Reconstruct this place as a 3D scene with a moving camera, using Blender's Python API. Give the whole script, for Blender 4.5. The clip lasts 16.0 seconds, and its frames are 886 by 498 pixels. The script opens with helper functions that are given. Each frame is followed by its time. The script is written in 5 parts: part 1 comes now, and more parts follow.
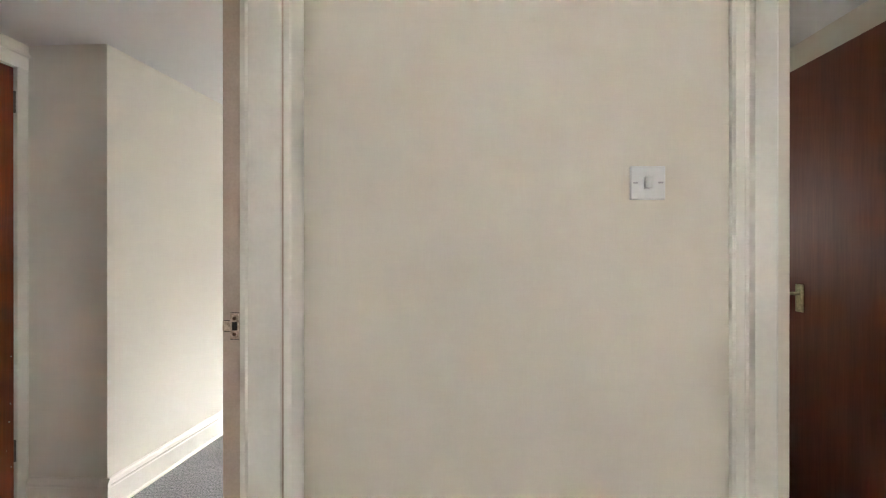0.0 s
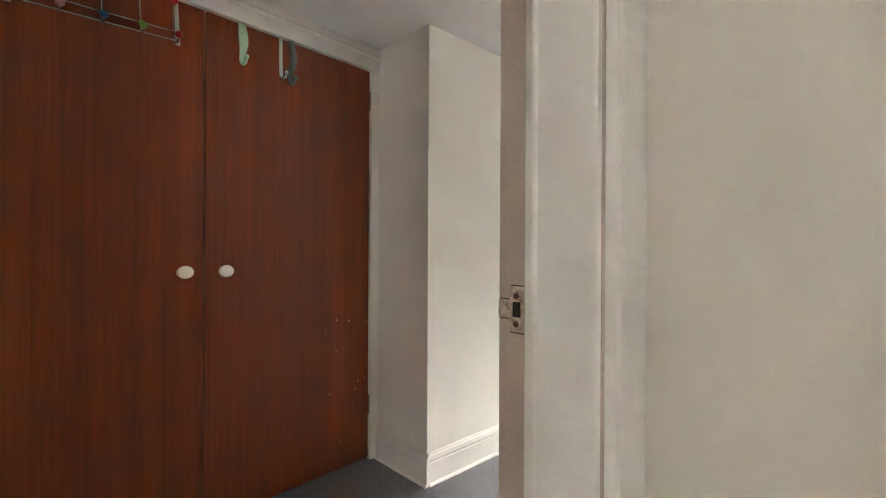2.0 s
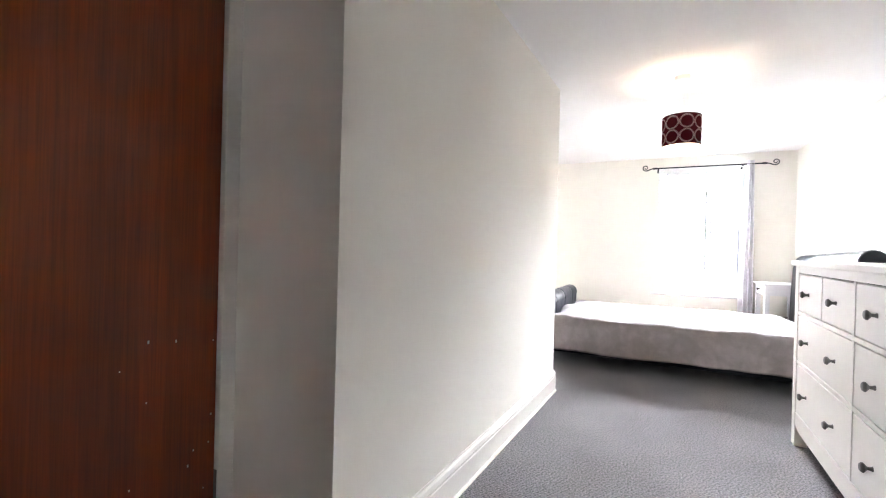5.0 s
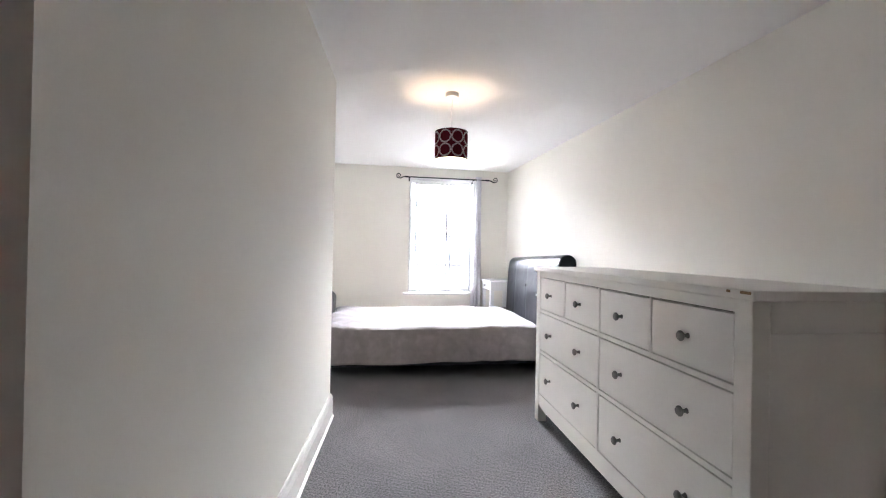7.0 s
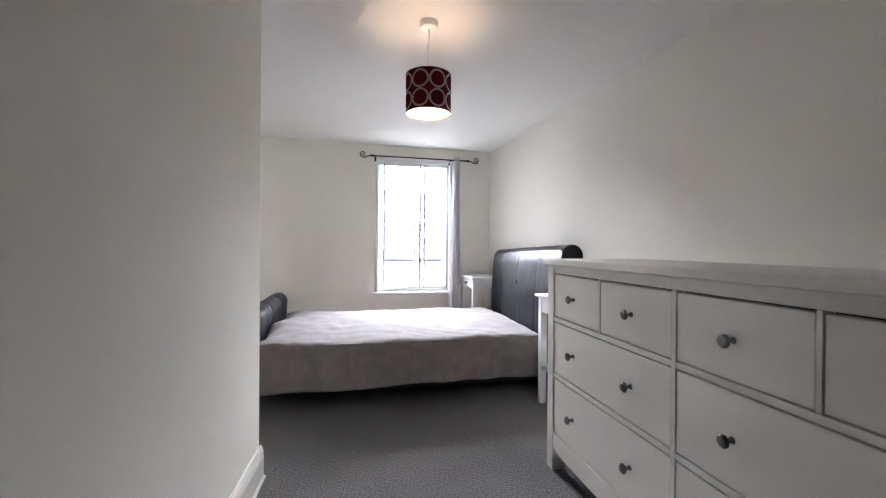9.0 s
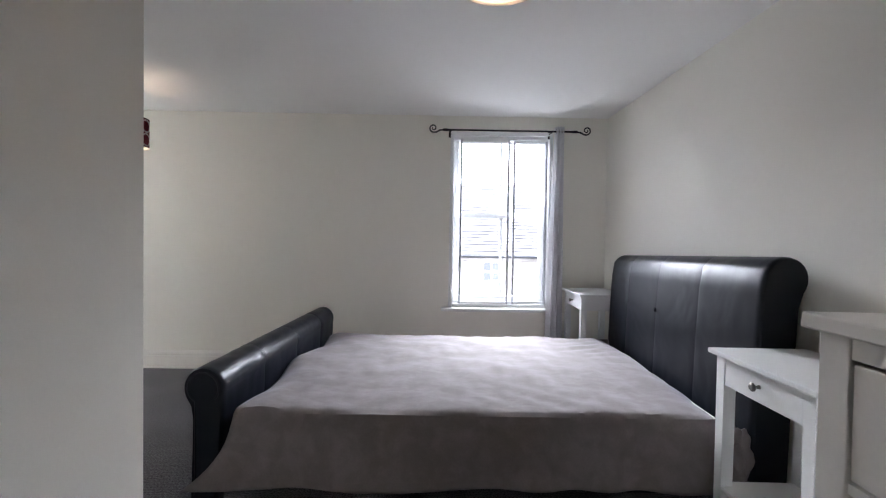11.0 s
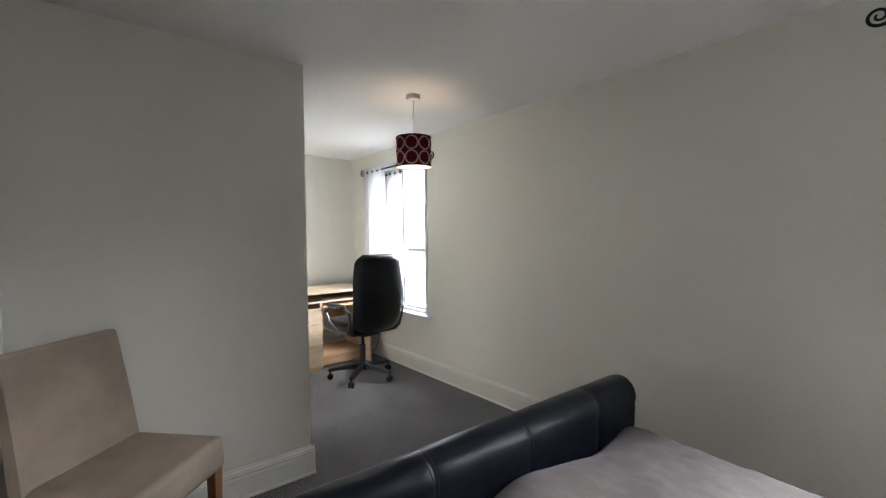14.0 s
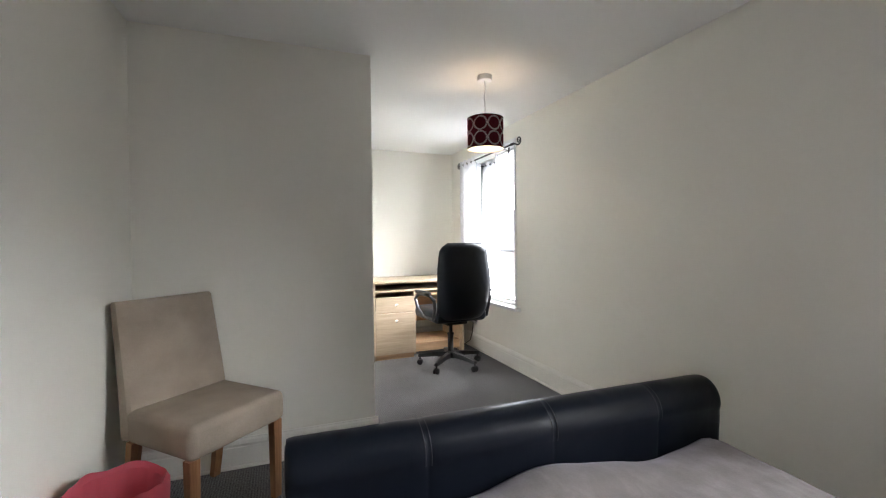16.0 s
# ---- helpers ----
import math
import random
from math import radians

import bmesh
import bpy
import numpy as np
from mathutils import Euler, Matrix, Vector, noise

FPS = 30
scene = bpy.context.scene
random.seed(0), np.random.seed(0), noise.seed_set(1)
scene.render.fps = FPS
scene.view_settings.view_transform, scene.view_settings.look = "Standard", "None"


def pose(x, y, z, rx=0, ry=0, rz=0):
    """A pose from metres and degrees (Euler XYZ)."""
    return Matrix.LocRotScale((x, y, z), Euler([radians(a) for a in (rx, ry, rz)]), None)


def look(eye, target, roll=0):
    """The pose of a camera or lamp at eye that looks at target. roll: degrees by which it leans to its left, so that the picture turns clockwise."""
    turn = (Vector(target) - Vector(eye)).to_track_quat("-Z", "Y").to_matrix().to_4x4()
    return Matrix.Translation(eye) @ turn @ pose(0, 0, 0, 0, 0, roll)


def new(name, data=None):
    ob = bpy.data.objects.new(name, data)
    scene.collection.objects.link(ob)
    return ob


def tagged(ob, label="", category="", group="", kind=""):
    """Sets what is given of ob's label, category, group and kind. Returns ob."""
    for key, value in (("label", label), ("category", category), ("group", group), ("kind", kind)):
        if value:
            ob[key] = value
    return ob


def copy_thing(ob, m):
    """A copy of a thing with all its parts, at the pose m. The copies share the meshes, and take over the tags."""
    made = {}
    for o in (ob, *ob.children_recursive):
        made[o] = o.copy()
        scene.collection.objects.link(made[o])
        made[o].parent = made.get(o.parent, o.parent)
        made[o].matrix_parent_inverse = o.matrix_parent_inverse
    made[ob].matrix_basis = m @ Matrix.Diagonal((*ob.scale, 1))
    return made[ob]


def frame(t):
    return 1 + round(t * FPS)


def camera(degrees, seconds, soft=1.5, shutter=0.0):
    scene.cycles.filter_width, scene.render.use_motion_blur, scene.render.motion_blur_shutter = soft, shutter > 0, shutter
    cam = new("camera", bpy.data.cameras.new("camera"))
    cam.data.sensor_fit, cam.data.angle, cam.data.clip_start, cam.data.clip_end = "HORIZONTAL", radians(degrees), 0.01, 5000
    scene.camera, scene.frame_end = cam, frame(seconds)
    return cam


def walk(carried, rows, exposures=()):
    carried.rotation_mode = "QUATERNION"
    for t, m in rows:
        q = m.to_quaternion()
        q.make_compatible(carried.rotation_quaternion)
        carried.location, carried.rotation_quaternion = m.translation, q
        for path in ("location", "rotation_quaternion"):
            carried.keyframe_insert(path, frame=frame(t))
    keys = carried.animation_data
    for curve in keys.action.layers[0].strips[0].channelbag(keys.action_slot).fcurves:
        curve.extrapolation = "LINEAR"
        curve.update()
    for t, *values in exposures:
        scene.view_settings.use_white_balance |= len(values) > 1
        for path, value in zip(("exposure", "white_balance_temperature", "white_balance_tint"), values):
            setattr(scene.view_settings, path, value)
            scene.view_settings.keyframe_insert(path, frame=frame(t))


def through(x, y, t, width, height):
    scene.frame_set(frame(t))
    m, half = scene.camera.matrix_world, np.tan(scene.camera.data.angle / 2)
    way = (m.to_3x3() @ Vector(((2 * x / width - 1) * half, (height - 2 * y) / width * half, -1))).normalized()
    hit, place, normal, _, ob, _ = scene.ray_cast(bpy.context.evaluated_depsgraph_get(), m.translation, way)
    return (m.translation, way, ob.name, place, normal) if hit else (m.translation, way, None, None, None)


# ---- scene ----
cam = camera(93.5, 16.0, soft=1.15)
PATH = [
    (0, (0.974, -0.488, 1.212), (0.878, 1.51, 1.21), -0.0),
    (0.5, (0.955, -0.322, 1.214), (0.427, 1.607, 1.197), -0.2),
    (1, (0.901, -0.174, 1.191), (-0.045, 1.588, 1.182), -0.1),
    (1.5, (0.85, -0.06, 1.153), (-0.397, 1.504, 1.153), 0.1),
    (2, (0.745, 0.025, 1.105), (-0.658, 1.451, 1.106), 0.3),
    (2.5, (0.61, 0.109, 1.095), (-0.837, 1.489, 1.094), 0.4),
    (3, (0.494, 0.189, 1.086), (-0.949, 1.573, 1.081), 0.4),
    (3.2, (0.449, 0.222, 1.085), (-0.986, 1.616, 1.079), 0.4),
    (5.3, (-0.005, 0.546, 0.992), (-0.696, 2.422, 0.985), 1.7),
    (5.5, (-0.037, 0.587, 0.984), (-0.606, 2.505, 0.977), 1.8),
    (6, (-0.111, 0.702, 0.992), (-0.329, 2.69, 0.994), 1.7),
    (6.5, (-0.194, 0.762, 1.035), (-0.103, 2.76, 1.045), 1.5),
    (7, (-0.269, 0.789, 1.075), (0.074, 2.759, 1.088), 1.1),
    (7.5, (-0.312, 0.845, 1.068), (0.181, 2.783, 1.077), 0.9),
    (8, (-0.286, 1.032, 1.043), (0.248, 2.959, 1.037), 0.7),
    (8.2, (-0.264, 1.132, 1.039), (0.263, 3.061, 1.033), 0.6),
    (10.3, (0.028, 2.286, 1.07), (0.302, 4.266, 1.039), 1.0),
    (10.5, (0.055, 2.401, 1.08), (0.273, 4.388, 1.04), 1.1),
    (11, (0.131, 2.643, 1.109), (0.15, 4.642, 1.069), 0.9),
    (11.5, (0.214, 2.849, 1.163), (-0.074, 4.827, 1.116), 0.3),
    (12, (0.242, 3.042, 1.214), (-0.386, 4.94, 1.15), 0.1),
    (12.5, (0.226, 3.253, 1.255), (-0.697, 5.026, 1.187), -0.2),
    (13, (0.257, 3.47, 1.258), (-0.919, 5.087, 1.203), -0.4),
    (13.5, (0.272, 3.678, 1.268), (-1.116, 5.117, 1.209), -0.5),
    (14, (0.249, 3.89, 1.252), (-1.298, 5.156, 1.196), -0.7),
    (14.5, (0.257, 4.046, 1.223), (-1.41, 5.15, 1.175), -0.6),
    (15, (0.308, 4.157, 1.201), (-1.471, 5.069, 1.159), -0.7),
    (15.5, (0.348, 4.217, 1.168), (-1.492, 5.001, 1.131), -0.7),
    (16, (0.396, 4.242, 1.122), (-1.465, 4.973, 1.09), -0.6),
]
# seconds, stops, kelvin, tint
EXPOSURE = [(0.0, 4.95, 6850, 10), (0.5, 4.8, 6850, 10), (1.5, 4.7, 6900, 10), (2.5, 4.9, 6850, 12), (3.0, 4.9, 6700, 13), (5.3, 4.2, 6300, 14), (6.0, 3.95, 6250, 14), (7.5, 3.45, 6250, 14), (8.2, 3.15, 6250, 14),
            (10.3, 2.2, 6150, 14), (11.0, 2.0, 6100, 13), (12.5, 1.65, 6050, 12), (13.0, 1.5, 6100, 11), (14.5, 1.8, 6400, 9), (16.0, 2.0, 6400, 9)]
walk(cam, [(t, look(eye, target, roll)) for t, eye, target, roll in PATH], EXPOSURE)


# ---- world and light ----
def make_world():
    w = bpy.data.worlds.new("overcast_sky")
    scene.world = w
    w.use_nodes = True
    nt = w.node_tree
    sky = nt.nodes.new("ShaderNodeTexSky")
    sky.sky_type = "NISHITA"
    sky.sun_disc = False
    sky.sun_elevation = radians(48)
    sky.sun_rotation = radians(202)
    sky.air_density, sky.dust_density, sky.ozone_density = 1.0, 5.0, 1.0
    mix = nt.nodes.new("ShaderNodeMixRGB")
    mix.inputs[0].default_value = 0.75
    mix.inputs[2].default_value = (42.0, 43.0, 45.0, 1)
    bg = nt.nodes["Background"]
    nt.links.new(sky.outputs[0], mix.inputs[1])
    nt.links.new(mix.outputs[0], bg.inputs[0])
    bg.inputs[1].default_value = 0.105


make_world()


def lamp(name, kind, m, energy, color=(1, 1, 1), size=(0.1, 0.1)):
    data = bpy.data.lights.new(name, kind)
    data.energy, data.color = energy, color
    if kind == "AREA":
        data.shape, data.size, data.size_y = "RECTANGLE", size[0], size[1]
    elif kind == "SUN":
        data.angle = size[0]
    else:
        data.shadow_soft_size = size[0]
    ob = new(name, data)
    ob.matrix_world = m
    return ob


lamp("sun", "SUN", look((-2, -5, 8), (0, 0, 0)), 0.8, (1, 0.97, 0.93), (radians(14),))
# daylight entering by the two street windows, from the bright sky over the roofs
lamp("window_daylight", "AREA", look((9.0, 36.0, 22.0), (-1.2, 6.0, 1.2)), 60000, (0.975, 0.98, 1.0), (54, 28))


# ---- materials ----
def mat(name, color, rough=0.6, metal=0.0, vary=0.06, scale=3.0, fine=120.0, bump=0.05, spec=0.5, coat=0.0, stretch=None, dirt=None):
    """Base colour varied at two scales, with fine relief."""
    m = bpy.data.materials.new(name)
    m.use_nodes = True
    nt = m.node_tree
    b = nt.nodes["Principled BSDF"]
    tc = nt.nodes.new("ShaderNodeTexCoord")
    src = tc.outputs["Object"]
    if stretch:
        mp = nt.nodes.new("ShaderNodeMapping")
        mp.inputs["Scale"].default_value = stretch
        nt.links.new(src, mp.inputs[0])
        src = mp.outputs[0]
    n1 = nt.nodes.new("ShaderNodeTexNoise")
    n1.inputs["Scale"].default_value, n1.inputs["Detail"].default_value = scale, 4
    n2 = nt.nodes.new("ShaderNodeTexNoise")
    n2.inputs["Scale"].default_value, n2.inputs["Detail"].default_value = fine, 3
    nt.links.new(src, n1.inputs["Vector"])
    nt.links.new(src, n2.inputs["Vector"])
    add = nt.nodes.new("ShaderNodeMath")
    add.operation = "MULTIPLY_ADD"
    add.inputs[1].default_value = 0.6
    nt.links.new(n1.outputs[0], add.inputs[0])
    half = nt.nodes.new("ShaderNodeMath")
    half.operation = "MULTIPLY"
    half.inputs[1].default_value = 0.4
    nt.links.new(n2.outputs[0], half.inputs[0])
    nt.links.new(half.outputs[0], add.inputs[2])
    ramp = nt.nodes.new("ShaderNodeValToRGB")
    lo = dirt or [c * (1 - 2.2 * vary) for c in color]
    hi = [min(1, c * (1 + 2.2 * vary)) for c in color]
    ramp.color_ramp.elements[0].position, ramp.color_ramp.elements[0].color = 0.3, (*lo, 1)
    ramp.color_ramp.elements[1].position, ramp.color_ramp.elements[1].color = 0.7, (*hi, 1)
    nt.links.new(add.outputs[0], ramp.inputs[0])
    nt.links.new(ramp.outputs[0], b.inputs["Base Color"])
    rr = nt.nodes.new("ShaderNodeMapRange")
    rr.inputs["To Min"].default_value, rr.inputs["To Max"].default_value = max(0, rough - 0.08), min(1, rough + 0.08)
    nt.links.new(n1.outputs[0], rr.inputs["Value"])
    nt.links.new(rr.outputs[0], b.inputs["Roughness"])
    b.inputs["Metallic"].default_value = metal
    b.inputs["Specular IOR Level"].default_value = spec
    b.inputs["Coat Weight"].default_value = coat
    if bump:
        bn = nt.nodes.new("ShaderNodeBump")
        bn.inputs["Strength"].default_value, bn.inputs["Distance"].default_value = bump, 0.01
        nt.links.new(add.outputs[0], bn.inputs["Height"])
        nt.links.new(bn.outputs[0], b.inputs["Normal"])
    return m


M_WALL = mat("cream_emulsion", (0.875, 0.855, 0.785), 0.75, vary=0.012, scale=1.2, fine=260, bump=0.03, spec=0.3)
M_HALL = mat("landing_emulsion", (0.8, 0.75, 0.66), 0.75, vary=0.012, scale=1.2, fine=260, bump=0.03, spec=0.3)
M_CEIL = mat("ceiling_emulsion", (0.9, 0.9, 0.89), 0.85, vary=0.012, scale=1.0, fine=200, bump=0.03, spec=0.2)
M_GLOSS = mat("cream_gloss_paint", (0.85, 0.82, 0.76), 0.36, vary=0.02, scale=6, fine=90, bump=0.03)
M_SKIRT = mat("white_skirting_paint", (0.84, 0.82, 0.77), 0.42, vary=0.02, scale=5, fine=90, bump=0.03)
M_WHITE = mat("white_window_paint", (0.82, 0.83, 0.83), 0.4, vary=0.01, scale=6, fine=90, bump=0.02)
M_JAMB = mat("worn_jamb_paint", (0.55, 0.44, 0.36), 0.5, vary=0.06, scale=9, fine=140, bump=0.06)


def carpet_material():
    m = mat("grey_cord_carpet", (0.23, 0.226, 0.23), 0.95, vary=0.1, scale=2.2, fine=420, bump=0.0, spec=0.1)
    nt = m.node_tree
    b = nt.nodes["Principled BSDF"]
    tc = nt.nodes.new("ShaderNodeTexCoord")
    wave = nt.nodes.new("ShaderNodeTexWave")
    wave.wave_type, wave.bands_direction = "BANDS", "Y"
    wave.inputs["Scale"].default_value, wave.inputs["Distortion"].default_value = 26, 1.3
    wave.inputs["Detail"].default_value, wave.inputs["Detail Scale"].default_value = 3, 4
    nt.links.new(tc.outputs["Object"], wave.inputs["Vector"])
    fuzz = nt.nodes.new("ShaderNodeTexNoise")
    fuzz.inputs["Scale"].default_value, fuzz.inputs["Detail"].default_value = 125, 3
    nt.links.new(tc.outputs["Object"], fuzz.inputs["Vector"])
    s = nt.nodes.new("ShaderNodeMath")
    s.operation = "MULTIPLY_ADD"
    s.inputs[1].default_value = 0.4
    nt.links.new(wave.outputs["Fac"], s.inputs[0])
    tuft = nt.nodes.new("ShaderNodeMapRange")
    tuft.inputs["From Min"].default_value, tuft.inputs["From Max"].default_value = 0.35, 0.65
    nt.links.new(fuzz.outputs[0], tuft.inputs["Value"])
    nt.links.new(tuft.outputs[0], s.inputs[2])
    bn = nt.nodes.new("ShaderNodeBump")
    bn.inputs["Strength"].default_value, bn.inputs["Distance"].default_value = 0.45, 0.005
    nt.links.new(s.outputs[0], bn.inputs["Height"])
    nt.links.new(bn.outputs[0], b.inputs["Normal"])
    mul = nt.nodes.new("ShaderNodeMixRGB")
    mul.blend_type = "MULTIPLY"
    mul.inputs[0].default_value = 0.72
    old = b.inputs["Base Color"].links[0].from_socket
    nt.links.new(old, mul.inputs[1])
    nt.links.new(s.outputs[0], mul.inputs[2])
    nt.links.new(mul.outputs[0], b.inputs["Base Color"])
    return m


M_CARPET = carpet_material()


def wood(name, dark, light, rough=0.35, axis=2, scale=9.0, coat=0.2, bump=0.05):
    """Veneer with grain along one axis."""
    st = [14.0, 14.0, 14.0]
    st[axis] = 0.7
    m = mat(name, light, rough, vary=0.1, scale=scale / 6, fine=scale, bump=bump, coat=coat, stretch=tuple(st), dirt=dark)
    return m


def veneer(name, dark, light, rough):
    """Red-brown veneer: broad colour streaks, fine grain lines and short dark pores along z."""
    m = wood(name, dark, light, rough, coat=0.05)
    nt = m.node_tree
    b = nt.nodes["Principled BSDF"]
    tc = nt.nodes.new("ShaderNodeTexCoord")
    last = b.inputs["Base Color"].links[0].from_socket
    for stretch, scale, lo, hi, low in (((1, 1, 0.02), 260.0, 0.36, 0.56, 0.9), ((1, 1, 0.012), 62.0, 0.35, 0.6, 0.94), ((1, 1, 0.05), 7.0, 0.3, 0.65, 0.84)):
        mp = nt.nodes.new("ShaderNodeMapping")
        mp.inputs["Scale"].default_value = stretch
        n = nt.nodes.new("ShaderNodeTexNoise")
        n.inputs["Scale"].default_value, n.inputs["Detail"].default_value = scale, 2.5
        r = nt.nodes.new("ShaderNodeMapRange")
        for key, val in (("From Min", lo), ("From Max", hi), ("To Min", low), ("To Max", 1.12)):
            r.inputs[key].default_value = val
        mul = nt.nodes.new("ShaderNodeMixRGB")
        mul.blend_type = "MULTIPLY"
        mul.inputs[0].default_value = 1.0
        nt.links.new(tc.outputs["Object"], mp.inputs[0])
        nt.links.new(mp.outputs[0], n.inputs["Vector"])
        nt.links.new(n.outputs[0], r.inputs["Value"])
        nt.links.new(last, mul.inputs[1])
        nt.links.new(r.outputs[0], mul.inputs[2])
        last = mul.outputs[0]
    nt.links.new(last, b.inputs["Base Color"])
    return m


M_MAHOG = veneer("red_brown_wardrobe_veneer", (0.172, 0.0285, 0.0038), (0.205, 0.0365, 0.005), 0.34)
M_MAHOG2 = veneer("dark_wardrobe_veneer", (0.165, 0.029, 0.0045), (0.195, 0.036, 0.006), 0.36)
M_DOORB = wood("brown_stained_door", (0.13, 0.034, 0.02), (0.19, 0.058, 0.034), 0.5, coat=0.0)


# ---- mesh helpers ----
def empty(name, m=None, label="", category="", group="", kind=""):
    ob = new(name)
    ob.empty_display_size = 0.1
    if m is not None:
        ob.matrix_world = m
    return tagged(ob, label, category, group, kind)


def part(name, bm, material, parent=None, label="", smooth=False):
    me = bpy.data.meshes.new(name)
    bmesh.ops.recalc_face_normals(bm, faces=bm.faces[:])
    bm.to_mesh(me)
    bm.free()
    me.materials.append(material)
    if smooth:
        me.shade_smooth()
        me.set_sharp_from_angle(angle=radians(35))
    ob = new(name, me)
    if parent is not None:
        ob.parent = parent
    if label:
        ob["label"] = label
    return ob


def box(bm, x0, x1, y0, y1, z0, z1, bev=0.0, seg=2):
    vs = [bm.verts.new((x, y, z)) for x in (x0, x1) for y in (y0, y1) for z in (z0, z1)]
    fs = [bm.faces.new([vs[i] for i in q]) for q in ((0, 1, 3, 2), (4, 6, 7, 5), (0, 4, 5, 1), (2, 3, 7, 6), (0, 2, 6, 4), (1, 5, 7, 3))]
    if bev:
        es = list({e for f in fs for e in f.edges})
        bmesh.ops.bevel(bm, geom=es, offset=bev, segments=seg, affect="EDGES", profile=0.5)
    return vs


def bx(x0, x1, y0, y1, z0, z1, bev=0.0, seg=2):
    bm = bmesh.new()
    box(bm, x0, x1, y0, y1, z0, z1, bev, seg)
    return bm


def prism(pts, z0, z1):
    bm = bmesh.new()
    lo = [bm.verts.new((x, y, z0)) for x, y in pts]
    hi = [bm.verts.new((x, y, z1)) for x, y in pts]
    n = len(pts)
    bm.faces.new(lo[::-1])
    bm.faces.new(hi)
    for i in range(n):
        bm.faces.new((lo[i], lo[(i + 1) % n], hi[(i + 1) % n], hi[i]))
    return bm


def lathe(bm, profile, n=20, m=None):
    """Turns (radius, height) pairs about z."""
    m = m or Matrix()
    rings = []
    for r, z in profile:
        if r < 1e-5:
            rings.append([bm.verts.new(m @ Vector((0, 0, z)))])
        else:
            rings.append([bm.verts.new(m @ Vector((r * math.cos(2 * math.pi * i / n), r * math.sin(2 * math.pi * i / n), z))) for i in range(n)])
    for a, b in zip(rings, rings[1:]):
        for i in range(n):
            j = (i + 1) % n
            if len(a) == 1 and len(b) > 1:
                bm.faces.new((a[0], b[i], b[j]))
            elif len(b) == 1 and len(a) > 1:
                bm.faces.new((a[i], a[j], b[0]))
            elif len(a) > 1:
                bm.faces.new((a[i], a[j], b[j], b[i]))
    return bm


def tube(bm, pts, r, n=8, closed_ends=True):
    """A round bar along a line of points; r is one radius or one for each point."""
    pts = [Vector(p) for p in pts]
    rs = r if isinstance(r, (list, tuple)) else [r] * len(pts)
    rings = []
    up = None
    for i, p in enumerate(pts):
        d = (pts[min(i + 1, len(pts) - 1)] - pts[max(i - 1, 0)]).normalized()
        if up is None:
            up = Vector((0, 0, 1)) if abs(d.z) < 0.9 else Vector((1, 0, 0))
        side = d.cross(up).normalized()
        up = side.cross(d).normalized()
        rings.append([bm.verts.new(p + rs[i] * (side * math.cos(2 * math.pi * k / n) + up * math.sin(2 * math.pi * k / n))) for k in range(n)])
    for a, b in zip(rings, rings[1:]):
        for k in range(n):
            bm.faces.new((a[k], a[(k + 1) % n], b[(k + 1) % n], b[k]))
    if closed_ends:
        bm.faces.new(rings[0][::-1])
        bm.faces.new(rings[-1])
    return bm


def extrude_profile(bm, prof, axis, a, b):
    """Sweeps a closed 2D profile straight along an axis from a to b. The profile's two numbers are the other two axes in order."""
    def put(u, v, w):
        return {"x": (w, u, v), "y": (u, w, v), "z": (u, v, w)}[axis]
    lo = [bm.verts.new(put(u, v, a)) for u, v in prof]
    hi = [bm.verts.new(put(u, v, b)) for u, v in prof]
    n = len(prof)
    bm.faces.new(lo[::-1])
    bm.faces.new(hi)
    for i in range(n):
        bm.faces.new((lo[i], lo[(i + 1) % n], hi[(i + 1) % n], hi[i]))
    return bm


# ---- large structure ----
H = 2.16
WY = 6.17
C1, C2, C3 = (-0.673, 1.366), (-0.506, 3.547), (-1.912, 4.728)
IN = (-1.94, 3.6)


def setting(name, bm, material, label="", category="", smooth=False):
    return tagged(part(name, bm, material, None, "", smooth), label, category, "", "structure")


setting("floor", prism([(-4.4, -2.1), (3.1, -2.1), (3.1, 6.4), (-4.4, 6.4)], -0.12, 0.0), M_CARPET, "grey ribbed cord carpet over the whole floor", "carpet")
setting("ceiling", prism([(-4.5, -2.2), (3.2, -2.2), (3.2, 6.5), (-4.5, 6.5)], H, H + 0.15), M_CEIL, "flat white painted plaster ceiling", "ceiling")

WIN = [(0.215, 1.08), (-3.645, -2.755)]
WZ0, WZ1 = 0.545, 2.03


def window_wall():
    bm = bmesh.new()
    y0, y1 = WY, WY + 0.19
    xs = [-4.5, WIN[1][0], WIN[1][1], WIN[0][0], WIN[0][1], 1.75]
    box(bm, xs[0], xs[1], y0, y1, 0, H)
    box(bm, xs[2], xs[3], y0, y1, 0, H)
    box(bm, xs[4], xs[5], y0, y1, 0, H)
    for a, b in WIN:
        box(bm, a, b, y0, y1, 0, WZ0)
        box(bm, a, b, y0, y1, WZ1, H)
    setting("wall_north", bm, M_WALL, "cream painted street wall with two tall windows", "wall")


